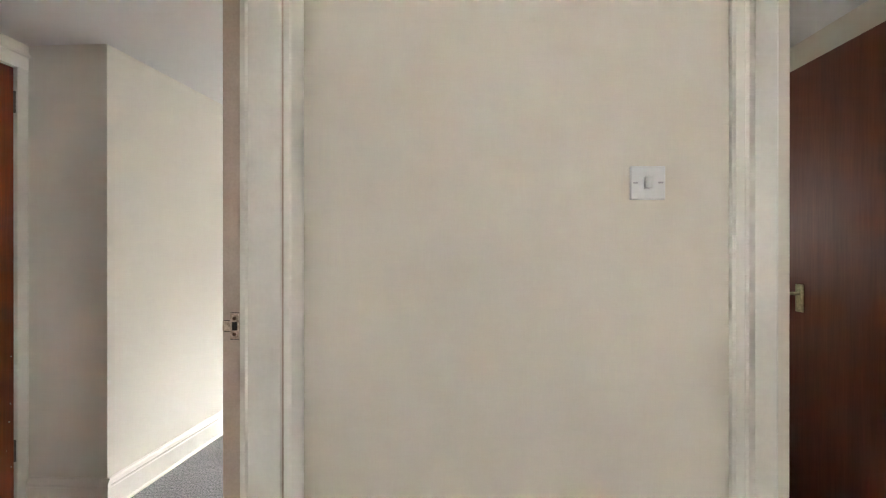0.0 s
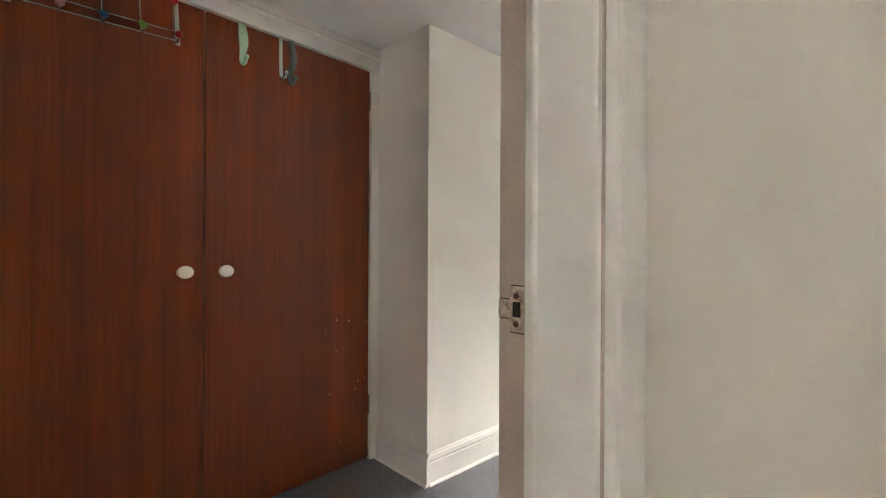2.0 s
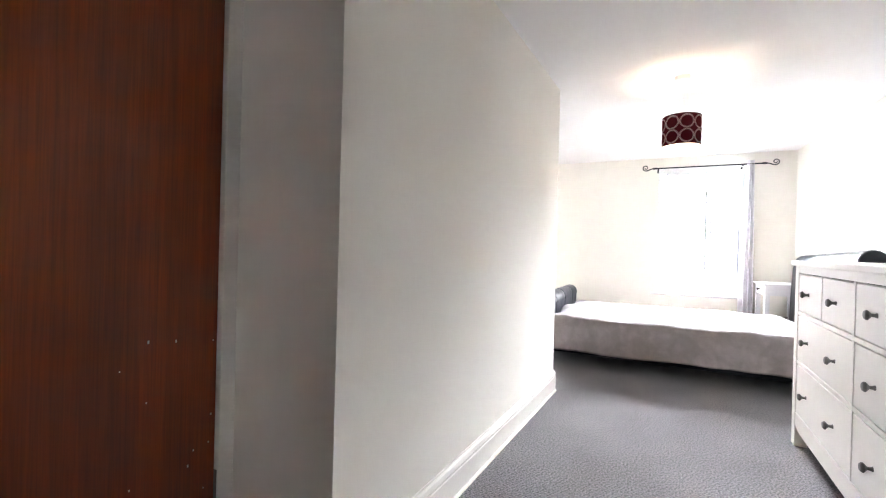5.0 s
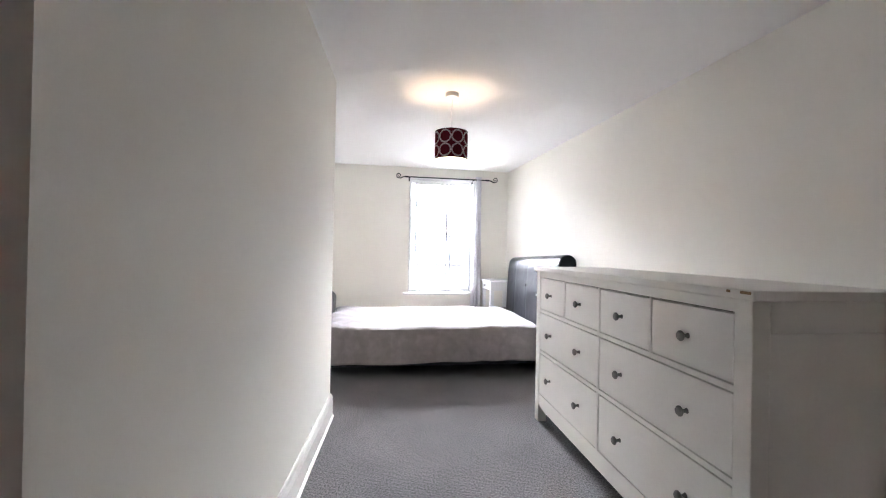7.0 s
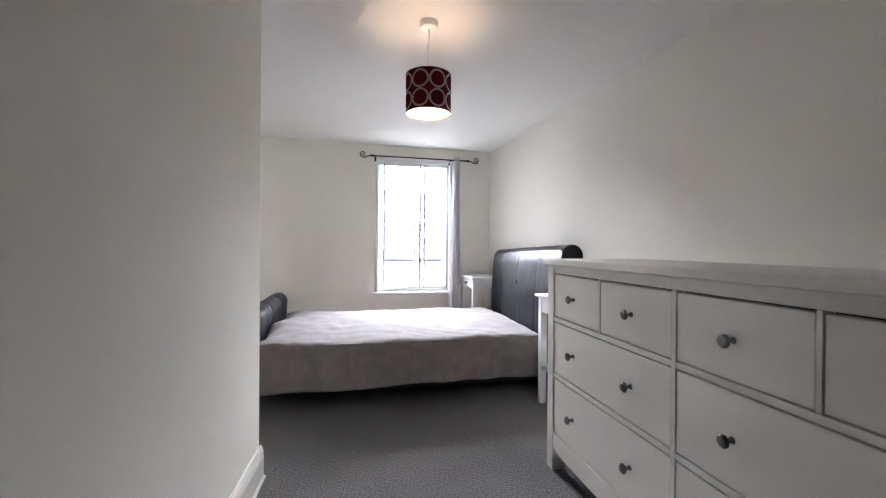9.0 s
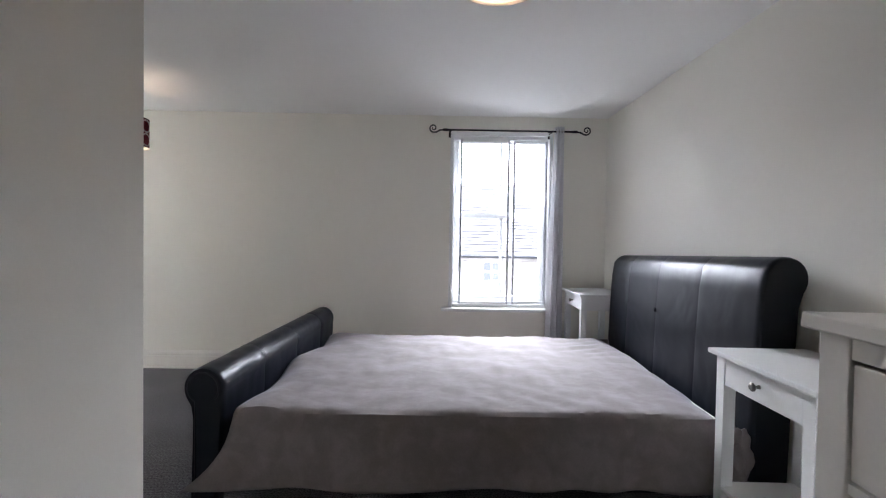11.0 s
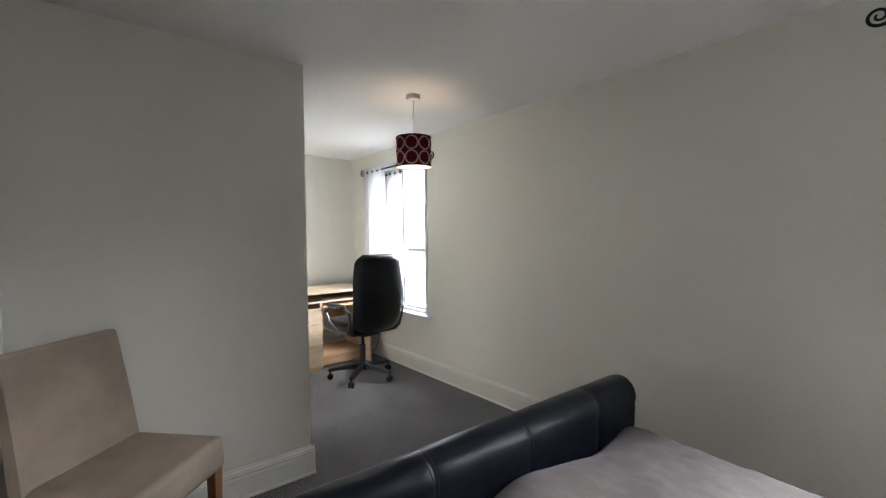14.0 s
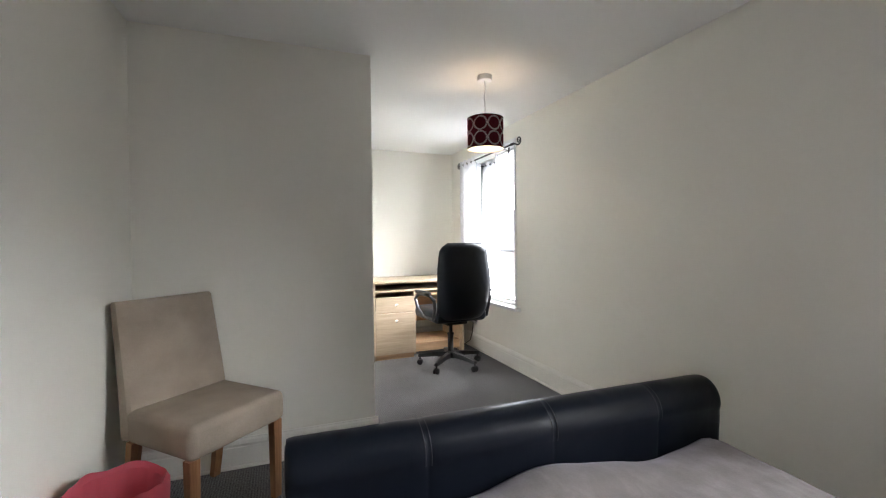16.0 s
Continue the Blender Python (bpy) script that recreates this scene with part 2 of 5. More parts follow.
window_wall()
RW = lambda y: 1.54 + 0.018 * (WY - y)  # noqa: E731  inner face of the east wall
setting("wall_east", prism([(RW(0.7), 0.7), (RW(0.7) + 0.13, 0.7), (RW(WY) + 0.13, WY), (RW(WY), WY)], 0, H), M_WALL, "cream painted wall behind the bed and dresser", "wall")
setting("wall_west", prism([(-1.16, C1[1]), C1, C2, IN, (-1.94, 3.3)], 0, H), M_WALL, "cream painted projecting wall beside the wardrobe", "wall")
setting("wall_alcove", prism([(-1.94, 3.3), IN, C3, (-4.2, 4.728), (-4.2, 3.3)], 0, H), M_WALL, "cream painted wall before the desk alcove", "wall")
setting("wall_west_end", prism([(-4.35, 4.6), (-4.2, 4.6), (-4.2, WY), (-4.35, WY)], 0, H), M_WALL, "cream painted end wall of the alcove", "wall")
# entrance: wardrobe side, south wall, door wall and landing
setting("wall_closet_side", prism([(-1.75, 1.366), (-1.16, 1.366), (-1.16, 1.42), (-1.75, 1.42)], 0, H), M_WALL, "cream wall closing the wardrobe", "wall")
setting("wall_closet_back", prism([(-1.85, -0.7), (-1.75, -0.7), (-1.75, 1.42), (-1.85, 1.42)], 0, H), M_WALL, "cream wall behind the wardrobe", "wall")
setting("wall_south", prism([(-1.75, -0.7), (0.4, -0.7), (0.4, -0.6), (-1.75, -0.6)], 0, H), M_WALL, "cream wall beside the bedroom door", "wall")
setting("wall_closet_pier", prism([(-1.16, -0.6), (-1.066, -0.6), (-1.066, -0.3), (-1.16, -0.3)], 0, H), M_WALL, "narrow cream wall beside the wardrobe", "wall")
DX0, DX1 = 0.392, 0.537
setting("wall_door_south", prism([(DX0, -2.1), (DX1, -2.1), (DX1, -0.31), (DX0, -0.31)], 0, H), M_HALL, "cream wall beside the bedroom doorway", "wall")
setting("wall_door_head", bx(DX0, DX1, -0.31, 0.53, 2.06, H), M_HALL, "cream wall over the bedroom doorway", "wall")
setting("wall_switch", prism([(DX0, 0.53), (DX1, 0.53), (DX1, 0.595), (1.79, 0.595), (1.79, 0.7), (DX0, 0.7)], 0, H), M_HALL, "cream landing wall with a light switch", "wall")
setting("wall_landing_head", bx(1.79, 2.52, 0.595, 0.7, 2.06, H), M_HALL, "cream wall over the second doorway", "wall")
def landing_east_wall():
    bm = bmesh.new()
    # Unseen opening, added so that sky light reaches the landing and the doorway.
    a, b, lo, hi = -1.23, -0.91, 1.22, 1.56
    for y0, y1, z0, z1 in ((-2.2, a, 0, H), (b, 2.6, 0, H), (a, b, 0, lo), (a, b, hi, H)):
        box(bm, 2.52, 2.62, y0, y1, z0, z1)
    setting("wall_landing_east", bm, M_HALL, "cream landing wall with an added unseen window opening", "wall")
    w = empty("added_window_east", pose(0, 0, 0), "white frame of the added unseen landing window", "window", "", "structure")
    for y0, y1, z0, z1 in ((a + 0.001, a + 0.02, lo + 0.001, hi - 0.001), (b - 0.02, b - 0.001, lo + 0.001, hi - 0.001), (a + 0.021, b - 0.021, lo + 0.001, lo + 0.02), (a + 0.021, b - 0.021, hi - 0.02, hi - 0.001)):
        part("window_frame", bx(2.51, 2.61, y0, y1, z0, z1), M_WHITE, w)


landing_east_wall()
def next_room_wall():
    """Wall of the room beyond the second doorway; unseen window added to light its door."""
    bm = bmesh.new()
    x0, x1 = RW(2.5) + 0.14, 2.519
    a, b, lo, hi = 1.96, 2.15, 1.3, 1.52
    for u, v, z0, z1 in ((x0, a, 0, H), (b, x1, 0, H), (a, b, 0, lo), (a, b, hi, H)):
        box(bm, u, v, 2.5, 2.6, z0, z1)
    setting("wall_landing_back", bm, M_HALL, "cream wall of the next room with an added unseen window", "wall")
    w = empty("added_window_back", pose(0, 0, 0), "small white unseen window added to light the next room", "window", "", "structure")
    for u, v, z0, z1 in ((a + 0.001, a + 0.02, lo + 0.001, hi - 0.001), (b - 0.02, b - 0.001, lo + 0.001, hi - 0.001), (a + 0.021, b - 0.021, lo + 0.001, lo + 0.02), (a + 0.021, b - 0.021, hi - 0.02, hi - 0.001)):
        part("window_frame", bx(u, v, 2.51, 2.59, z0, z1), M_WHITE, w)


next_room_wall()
setting("wall_landing_south", bx(DX0, 2.519, -2.2, -2.1, 0, H), M_HALL, "cream landing wall", "wall")


def skirting(name, a, b, side, h=0.148):
    """Moulded skirting along a floor line from a to b; side +1 puts it to the left of the way."""
    a, b = Vector((*a, 0)), Vector((*b, 0))
    d = (b - a).normalized()
    n = Vector((-d.y, d.x, 0)) * side
    prof = [(0, 0), (0.026, 0), (0.026, 0.006), (0.022, 0.012), (0.017, 0.014), (0.017, h - 0.045), (0.0145, h - 0.041), (0.0145, h - 0.034), (0.017, h - 0.03), (0.013, h - 0.014), (0.007, h - 0.006), (0.006, h), (0, h)]
    bm = bmesh.new()
    rings = [[bm.verts.new(p + n * u + Vector((0, 0, v))) for u, v in prof] for p in (a, b)]
    k = len(prof)
    for i in range(k):
        bm.faces.new((rings[0][i], rings[0][(i + 1) % k], rings[1][(i + 1) % k], rings[1][i]))
    bm.faces.new(rings[0][::-1])
    bm.faces.new(rings[1])
    return setting(name, bm, M_SKIRT, "white painted moulded skirting board", "skirting")


S = 0.017
skirting("baseboard_1", (-1.05, C1[1]), (C1[0] + S, C1[1]), -1)
skirting("baseboard_2", C1, (C2[0] + 0.001, C2[1] + S), -1)
skirting("baseboard_3", C2, (IN[0], IN[1]), -1)
skirting("baseboard_4", IN, (C3[0], C3[1] + S), -1)
skirting("baseboard_5", C3, (-4.2, 4.728), -1)
skirting("baseboard_6", (-4.2, 4.73), (-4.2, WY), -1)
skirting("baseboard_7", (-4.18, WY), (1.5, WY), -1)
skirting("baseboard_8", (RW(WY), WY), (RW(0.7), 0.7), -1)
skirting("baseboard_9", (1.76, 0.595), (0.6, 0.595), 1)


# ---- more materials ----
M_DRESS = mat("white_dresser_paint", (0.8, 0.775, 0.72), 0.42, vary=0.015, scale=4, fine=120, bump=0.02)
M_CHIP = mat("bare_wood_chip", (0.3, 0.2, 0.12), 0.8, vary=0.1, scale=40, fine=200)
# Near-black, with the shade of gaps and holes put into the colour.
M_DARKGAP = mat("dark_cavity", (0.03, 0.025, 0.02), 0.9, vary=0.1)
M_PEWTER = mat("dark_pewter_metal", (0.2, 0.19, 0.18), 0.35, metal=1.0, vary=0.1, scale=30, bump=0.02)
M_CHROME = mat("chrome_metal", (0.75, 0.75, 0.74), 0.18, metal=1.0, vary=0.03, scale=20, bump=0.0)
M_BRASS = mat("worn_brass", (0.5, 0.4, 0.25), 0.4, metal=0.8, vary=0.12, scale=60, bump=0.05)
M_IRON = mat("black_wrought_iron", (0.02, 0.021, 0.025), 0.45, metal=0.6, vary=0.15, scale=40, bump=0.05)
M_CERAM = mat("white_ceramic", (0.8, 0.79, 0.76), 0.15, vary=0.02, scale=20, bump=0.0, coat=0.5)
M_PLAST = mat("white_plastic", (0.8, 0.8, 0.8), 0.3, vary=0.015, scale=20, bump=0.0)
M_BPLAST = mat("black_plastic", (0.014, 0.014, 0.016), 0.38, vary=0.1, scale=30, bump=0.03)
def leather_material():
    """Soft even sheen, slack wrinkles and a fine pressed grain."""
    m = mat("black_faux_leather", (0.006, 0.008, 0.0135), 0.36, vary=0.06, scale=2.5, fine=420, bump=0.03, spec=0.22)
    nt = m.node_tree
    b = nt.nodes["Principled BSDF"]
    tc = nt.nodes.new("ShaderNodeTexCoord")
    sag = nt.nodes.new("ShaderNodeTexNoise")
    sag.inputs["Scale"].default_value, sag.inputs["Detail"].default_value = 5.0, 1.5
    sag.inputs["Distortion"].default_value = 0.6
    nt.links.new(tc.outputs["Object"], sag.inputs["Vector"])
    bn = nt.nodes.new("ShaderNodeBump")
    bn.inputs["Strength"].default_value, bn.inputs["Distance"].default_value = 0.3, 0.02
    nt.links.new(sag.outputs[0], bn.inputs["Height"])
    nt.links.new(b.inputs["Normal"].links[0].from_socket, bn.inputs["Normal"])
    nt.links.new(bn.outputs[0], b.inputs["Normal"])
    rr = b.inputs["Roughness"].links[0].from_node
    rr.inputs["To Min"].default_value, rr.inputs["To Max"].default_value = 0.29, 0.37
    return m


M_LEATH = leather_material()
M_LEATHD = mat("black_base_fabric", (0.012, 0.012, 0.013), 0.8, vary=0.2, scale=10, bump=0.1)
M_STITCH = mat("grey_stitching", (0.05, 0.05, 0.055), 0.7, vary=0.2, scale=200)
M_SUEDE = mat("beige_suede", (0.37, 0.308, 0.25), 0.9, vary=0.1, scale=6, fine=300, bump=0.08, spec=0.2)
M_OAK = wood("oak_chair_legs", (0.24, 0.11, 0.05), (0.38, 0.2, 0.1), 0.45, coat=0.1)
M_BEECH = wood("beech_laminate", (0.4, 0.3, 0.205), (0.49, 0.385, 0.28), 0.45, axis=1, coat=0.05)
M_BEECHD = wood("beech_laminate_edge", (0.4, 0.25, 0.14), (0.5, 0.33, 0.2), 0.5, axis=1, coat=0.0)
M_MATT = mat("white_mattress_ticking", (0.7, 0.69, 0.67), 0.85, vary=0.04, scale=8, bump=0.1)
M_STONE = mat("pale_rubble_stone", (0.165, 0.152, 0.142), 0.9, vary=0.28, scale=1.2, fine=9, bump=0.4)
M_SLATE = mat("grey_roof_slate", (0.06, 0.057, 0.063), 0.7, vary=0.18, scale=0.8, fine=14, bump=0.3)
M_ROAD = mat("grey_street_ground", (0.28, 0.28, 0.28), 0.9, vary=0.15, scale=0.6, fine=20, bump=0.2)
M_PANE_DARK = mat("dark_window_glass", (0.045, 0.05, 0.06), 0.12, vary=0.1, scale=2, bump=0.0)


def throw_material():
    """Brushed plush: patches where the nap lies the other way, with a pale sheen."""
    m = mat("taupe_plush_throw", (0.215, 0.192, 0.185), 0.95, vary=0.045, scale=22, fine=160, bump=0.1, spec=0.1)
    nt = m.node_tree
    b = nt.nodes["Principled BSDF"]
    tc = nt.nodes.new("ShaderNodeTexCoord")
    mp = nt.nodes.new("ShaderNodeMapping")
    mp.inputs["Scale"].default_value = (11.0, 19.0, 10.0)
    mp.inputs["Rotation"].default_value = (0, 0, radians(25))
    nap = nt.nodes.new("ShaderNodeTexNoise")
    nap.inputs["Scale"].default_value, nap.inputs["Detail"].default_value = 1.0, 5
    nap.inputs["Roughness"].default_value, nap.inputs["Distortion"].default_value = 0.55, 0.5
    ramp = nt.nodes.new("ShaderNodeValToRGB")
    ramp.color_ramp.elements[0].position, ramp.color_ramp.elements[0].color = 0.42, (0.94, 0.93, 0.925, 1)
    ramp.color_ramp.elements[1].position, ramp.color_ramp.elements[1].color = 0.64, (1.1, 1.1, 1.11, 1)
    mul = nt.nodes.new("ShaderNodeMixRGB")
    mul.blend_type = "MULTIPLY"
    mul.inputs[0].default_value = 1.0
    nt.links.new(tc.outputs["Object"], mp.inputs[0])
    nt.links.new(mp.outputs[0], nap.inputs["Vector"])
    nt.links.new(nap.outputs[0], ramp.inputs[0])
    nt.links.new(b.inputs["Base Color"].links[0].from_socket, mul.inputs[1])
    nt.links.new(ramp.outputs[0], mul.inputs[2])
    nt.links.new(mul.outputs[0], b.inputs["Base Color"])
    b.inputs["Sheen Weight"].default_value, b.inputs["Sheen Roughness"].default_value = 0.3, 0.4
    b.inputs["Sheen Tint"].default_value = (0.88, 0.87, 1.0, 1)
    return m


M_THROW = throw_material()


def cloth_material(name, color, through=0.45, rough=0.9):
    m = mat(name, color, rough, vary=0.02, scale=6, fine=300, bump=0.06, spec=0.1)
    nt = m.node_tree
    b, out = nt.nodes["Principled BSDF"], nt.nodes["Material Output"]
    t = nt.nodes.new("ShaderNodeBsdfTranslucent")
    t.inputs[0].default_value = (*color, 1)
    mx = nt.nodes.new("ShaderNodeMixShader")
    mx.inputs[0].default_value = through
    nt.links.new(b.outputs[0], mx.inputs[1])
    nt.links.new(t.outputs[0], mx.inputs[2])
    nt.links.new(mx.outputs[0], out.inputs[0])
    return m


M_CURT = cloth_material("white_cotton_curtain", (0.74, 0.74, 0.76), 0.22)
M_SHADE = cloth_material("burgundy_shade_fabric", (0.14, 0.016, 0.027), 0.2)
M_SHADEIN = mat("white_shade_lining", (0.8, 0.77, 0.72), 0.8, vary=0.02)
M_LINER = cloth_material("red_bin_liner_film", (0.72, 0.17, 0.22), 0.5, 0.3)


def glass_material():
    m = bpy.data.materials.new("clear_window_glass")
    m.use_nodes = True
    nt = m.node_tree
    out = nt.nodes["Material Output"]
    tr = nt.nodes.new("ShaderNodeBsdfTransparent")
    tr.inputs[0].default_value = (0.96, 0.97, 0.98, 1)
    gl = nt.nodes.new("ShaderNodeBsdfGlossy")
    gl.inputs["Roughness"].default_value = 0.03
    fr = nt.nodes.new("ShaderNodeFresnel")
    fr.inputs[0].default_value = 1.35
    mx = nt.nodes.new("ShaderNodeMixShader")
    nt.links.new(fr.outputs[0], mx.inputs[0])
    nt.links.new(tr.outputs[0], mx.inputs[1])
    nt.links.new(gl.outputs[0], mx.inputs[2])
    nt.links.new(mx.outputs[0], out.inputs[0])
    return m


M_GLASS = glass_material()


def glow(name, color, strength):
    m = bpy.data.materials.new(name)
    m.use_nodes = True
    b = m.node_tree.nodes["Principled BSDF"]
    b.inputs["Base Color"].default_value = (0.9, 0.88, 0.82, 1)
    b.inputs["Emission Color"].default_value = (*color, 1)
    b.inputs["Emission Strength"].default_value = strength
    return m


M_BULB = glow("lit_bulb", (1.0, 0.76, 0.52), 4.5)


def paint(name, color, rough=0.35):
    return mat(name, color, rough, vary=0.05, scale=30, bump=0.0)


M_PPLATE = mat("painted_over_brass", (0.58, 0.47, 0.37), 0.45, metal=0.1, vary=0.25, scale=110, fine=300, bump=0.15, dirt=(0.16, 0.09, 0.05))


M_RUST = mat("rusty_screw_metal", (0.12, 0.06, 0.035), 0.6, metal=0.3, vary=0.3, scale=200, bump=0.1)


# ---- doorways of the landing ----
def bedroom_doorway():
    d = empty("door_1", pose(0, 0, 0), "cream painted door frame with a strike plate", "door frame", "", "structure")
    for name, y0, y1, s0, s1 in (("north", 0.5, 0.53, 0.488, 0.5), ("south", -0.31, -0.28, -0.28, -0.268)):
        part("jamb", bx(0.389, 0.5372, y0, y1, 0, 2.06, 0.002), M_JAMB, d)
        f = (0.5, -1) if name == "north" else (-0.28, 1)
        pr = [(0.4345, 0.0), (0.4345, 0.004), (0.446, 0.004), (0.447, 0.009), (0.4495, 0.0145), (0.4525, 0.016), (0.4555, 0.0145), (0.458, 0.0115), (0.53, 0.0115), (0.535, 0.008), (0.536, 0.0)]
        part("stop", extrude_profile(bmesh.new(), [(u, f[0] + f[1] * v) for u, v in pr], "z", 0, 2.03), M_GLOSS, d, "", True)
        # moulded architrave on the landing side
        sg = 1 if name == "north" else -1
        a = 0.508 if sg > 0 else -0.288
        prof = [(0.5372, a), (0.551, a), (0.555, a + sg * 0.003), (0.557, a + sg * 0.01), (0.5575, a + sg * 0.05), (0.5565, a + sg * 0.08), (0.553, a + sg * 0.087), (0.5372, a + sg * 0.088)]
        part("architrave", extrude_profile(bmesh.new(), prof, "z", 0, 2.07), M_GLOSS, d, "", True)
    part("head_jamb", bx(0.389, 0.5372, -0.28, 0.5, 2.03, 2.06), M_GLOSS, d)
    part("head_architrave", bx(0.5372, 0.556, -0.37, 0.592, 2.071, 2.14, 0.004), M_GLOSS, d)
    # worn strike plate let into the rebate
    bm = bmesh.new()
    x0, x1, z0, z1, y = 0.41, 0.43, 0.993, 1.054, 0.4985
    for a, b, c, e in ((x0, x1, z1 - 0.02, z1), (x0, x1, z0, z0 + 0.02), (x0, x0 + 0.003, z0 + 0.02, z1 - 0.02), (x1 - 0.003, x1, z0 + 0.02, z1 - 0.02)):
        box(bm, a, b, y - 0.0015, y + 0.001, c, e)
    plate = part("strike_plate", bm, M_PPLATE, d, "paint-spattered brass strike plate")
    # Shallow near-black sheet stands in for the shade inside the hole.
    part("latch_hole", bx(x0 + 0.003, x1 - 0.003, y + 0.0002, y + 0.0012, z0 + 0.02, z1 - 0.02), M_DARKGAP, plate)
    bm = bmesh.new()
    box(bm, 0.391, 0.41, y - 0.002, y + 0.001, z0 + 0.018, z1 - 0.018, 0.001)
    box(bm, 0.3915, 0.398, y - 0.0028, y - 0.0021, z0 + 0.022, z1 - 0.03)
    box(bm, 0.402, 0.4095, y - 0.0028, y - 0.0021, z0 + 0.033, z1 - 0.021)
    part("lip", bm, M_PPLATE, plate)
    for za, zb in ((z0 + 0.0165, z0 + 0.0178), (z1 - 0.0178, z1 - 0.0165)):
        part("chipped_edge", bx(0.3925, 0.4085, y + 0.0004, y + 0.0012, za, zb), M_DARKGAP, plate)
    for z in (z0 + 0.011, z1 - 0.012):
        bm = lathe(bmesh.new(), [(0.0045, 0), (0.004, 0.0015), (0, 0.002)], 10, pose((x0 + x1) / 2, y - 0.0015, z, 90))
        part("screw", bm, M_RUST, plate, "rusty screw head")
    for z in (z0 - 0.003, z1 + 0.0005):
        part("chipped_edge", bx(x0 - 0.001, x1 + 0.001, y + 0.0005, y + 0.0012, z + 0.0008, z + 0.0022), M_DARKGAP, plate)


bedroom_doorway()


def landing_doorway():
    d = empty("door_2", pose(0, 0, 0), "cream moulded door frame on the landing", "door frame", "", "structure")
    y = 0.595
    prof = [(1.643, y), (1.643, y - 0.012), (1.65, y - 0.016), (1.672, y - 0.016), (1.678, y - 0.01), (1.686, y - 0.01), (1.692, y - 0.022), (1.744, y - 0.022), (1.75, y - 0.018), (1.752, y)]
    part("architrave", extrude_profile(bmesh.new(), prof, "z", 0, 2.04), M_GLOSS, d)
    part("jamb", bx(1.7525, 1.7895, 0.5952, 0.6998, 0, 2.06, 0.002), M_GLOSS, d)
    part("head_architrave", bx(1.643, 2.5, y - 0.02, y, 2.041, 2.15, 0.004), M_GLOSS, d)
    part("head_jamb", bx(1.79, 2.515, 0.5952, 0.6998, 2.035, 2.0595), M_GLOSS, d)
    part("jamb", bx(2.492, 2.519, 0.5952, 0.6998, 0, 2.034, 0.002), M_GLOSS, d)


landing_doorway()


def brown_door():
    t = empty("landing_door", pose(2.43, 0.71, 0.008), "brown stained flush door standing open", "door")
    part("leaf", bx(0, 0.038, 0, 0.74, 0, 1.99, 0.002), M_DOORB, t)
    h = part("handle_plate", bx(-0.006, 0, 0.655, 0.695, 0.93, 1.05, 0.002), M_BRASS, t, "pale brass handle plate")
    bm = tube(bmesh.new(), [(-0.004, 0.675, 1.01), (-0.04, 0.675, 1.01), (-0.045, 0.69, 1.01), (-0.045, 0.76, 1.008)], 0.007, 8)
    part("lever", bm, M_BRASS, h)
    for z in (0.2, 1.78):
        part("edge_latch", bx(0.004, 0.034, 0.7395, 0.7425, z, z + 0.09), M_PEWTER, t)


brown_door()


def light_switch():
    t = empty("light_switch", pose(1.44, 0.595, 1.378), "square white plastic light switch on the wall", "light switch")
    part("plate", bx(-0.0435, 0.0435, -0.009, 0, -0.0425, 0.0425, 0.003), M_PLAST, t)
    part("rocker", bx(-0.011, 0.011, -0.014, -0.009, -0.016, 0.016, 0.002), M_PLAST, t)
    for x in (-0.031, 0.031):
        part("screw", bx(x - 0.006, x + 0.006, -0.0096, -0.009, -0.002, 0.002), mat("switch_screw", (0.5, 0.48, 0.5), 0.5), t)


light_switch()


# ---- entrance: wardrobe ----
def wardrobe():
    t = empty("built_in_wardrobe", pose(0, 0, 0), "built-in wardrobe with two closed red-brown veneered doors", "wardrobe")
    x = -1.066
    for nm, y0, y1, mt, ky in (("left", -0.247, 0.5305, M_MAHOG, 0.462), ("right", 0.5345, 1.311, M_MAHOG2, 0.606)):
        d = part("door", bx(x - 0.028, x, y0, y1, 0.014, 2.034, 0.0025), mt, t, "lighter red-brown door" if nm == "left" else "darker brown door")
        k = lathe(bmesh.new(), [(0.012, 0), (0.011, 0.008), (0.02, 0.014), (0.0285, 0.022), (0.0295, 0.028), (0.025, 0.036), (0.012, 0.0405), (0, 0.041)], 20, pose(x, ky, 1.013, 0, 90, 0) @ Matrix.Diagonal((0.84, 1, 0.9, 1)))
        part("knob", k, M_CERAM, d, "white ceramic knob", True)
        hy = y1 + 0.001 if nm == "right" else y0 - 0.004
        for z in (0.24, 1.83):
            part("hinge", bx(x - 0.012, x + 0.0045, hy, hy + 0.004, z, z + 0.1), M_PEWTER, d, "dark steel hinge")
    part("side_frame", bx(x - 0.06, x + 0.012, 1.3165, 1.3655, 0, 2.04, 0.003), M_GLOSS, t)
    part("side_frame", bx(x - 0.06, x + 0.012, -0.3, -0.2525, 0, 2.04, 0.003), M_GLOSS, t)
    prof = [(x - 0.06, 2.0402), (x + 0.012, 2.0402), (x + 0.012, 2.1), (x + 0.02, 2.104), (x + 0.024, 2.112), (x + 0.02, 2.12), (x + 0.012, 2.124), (x + 0.012, H - 0.001), (x - 0.06, H - 0.001)]
    part("header", extrude_profile(bmesh.new(), prof, "y", -0.3, 1.3655), M_GLOSS, t)
    part("carcass", bx(-1.7, x - 0.062, -0.29, 1.355, 0.001, 0.012), M_DARKGAP, t)


wardrobe()


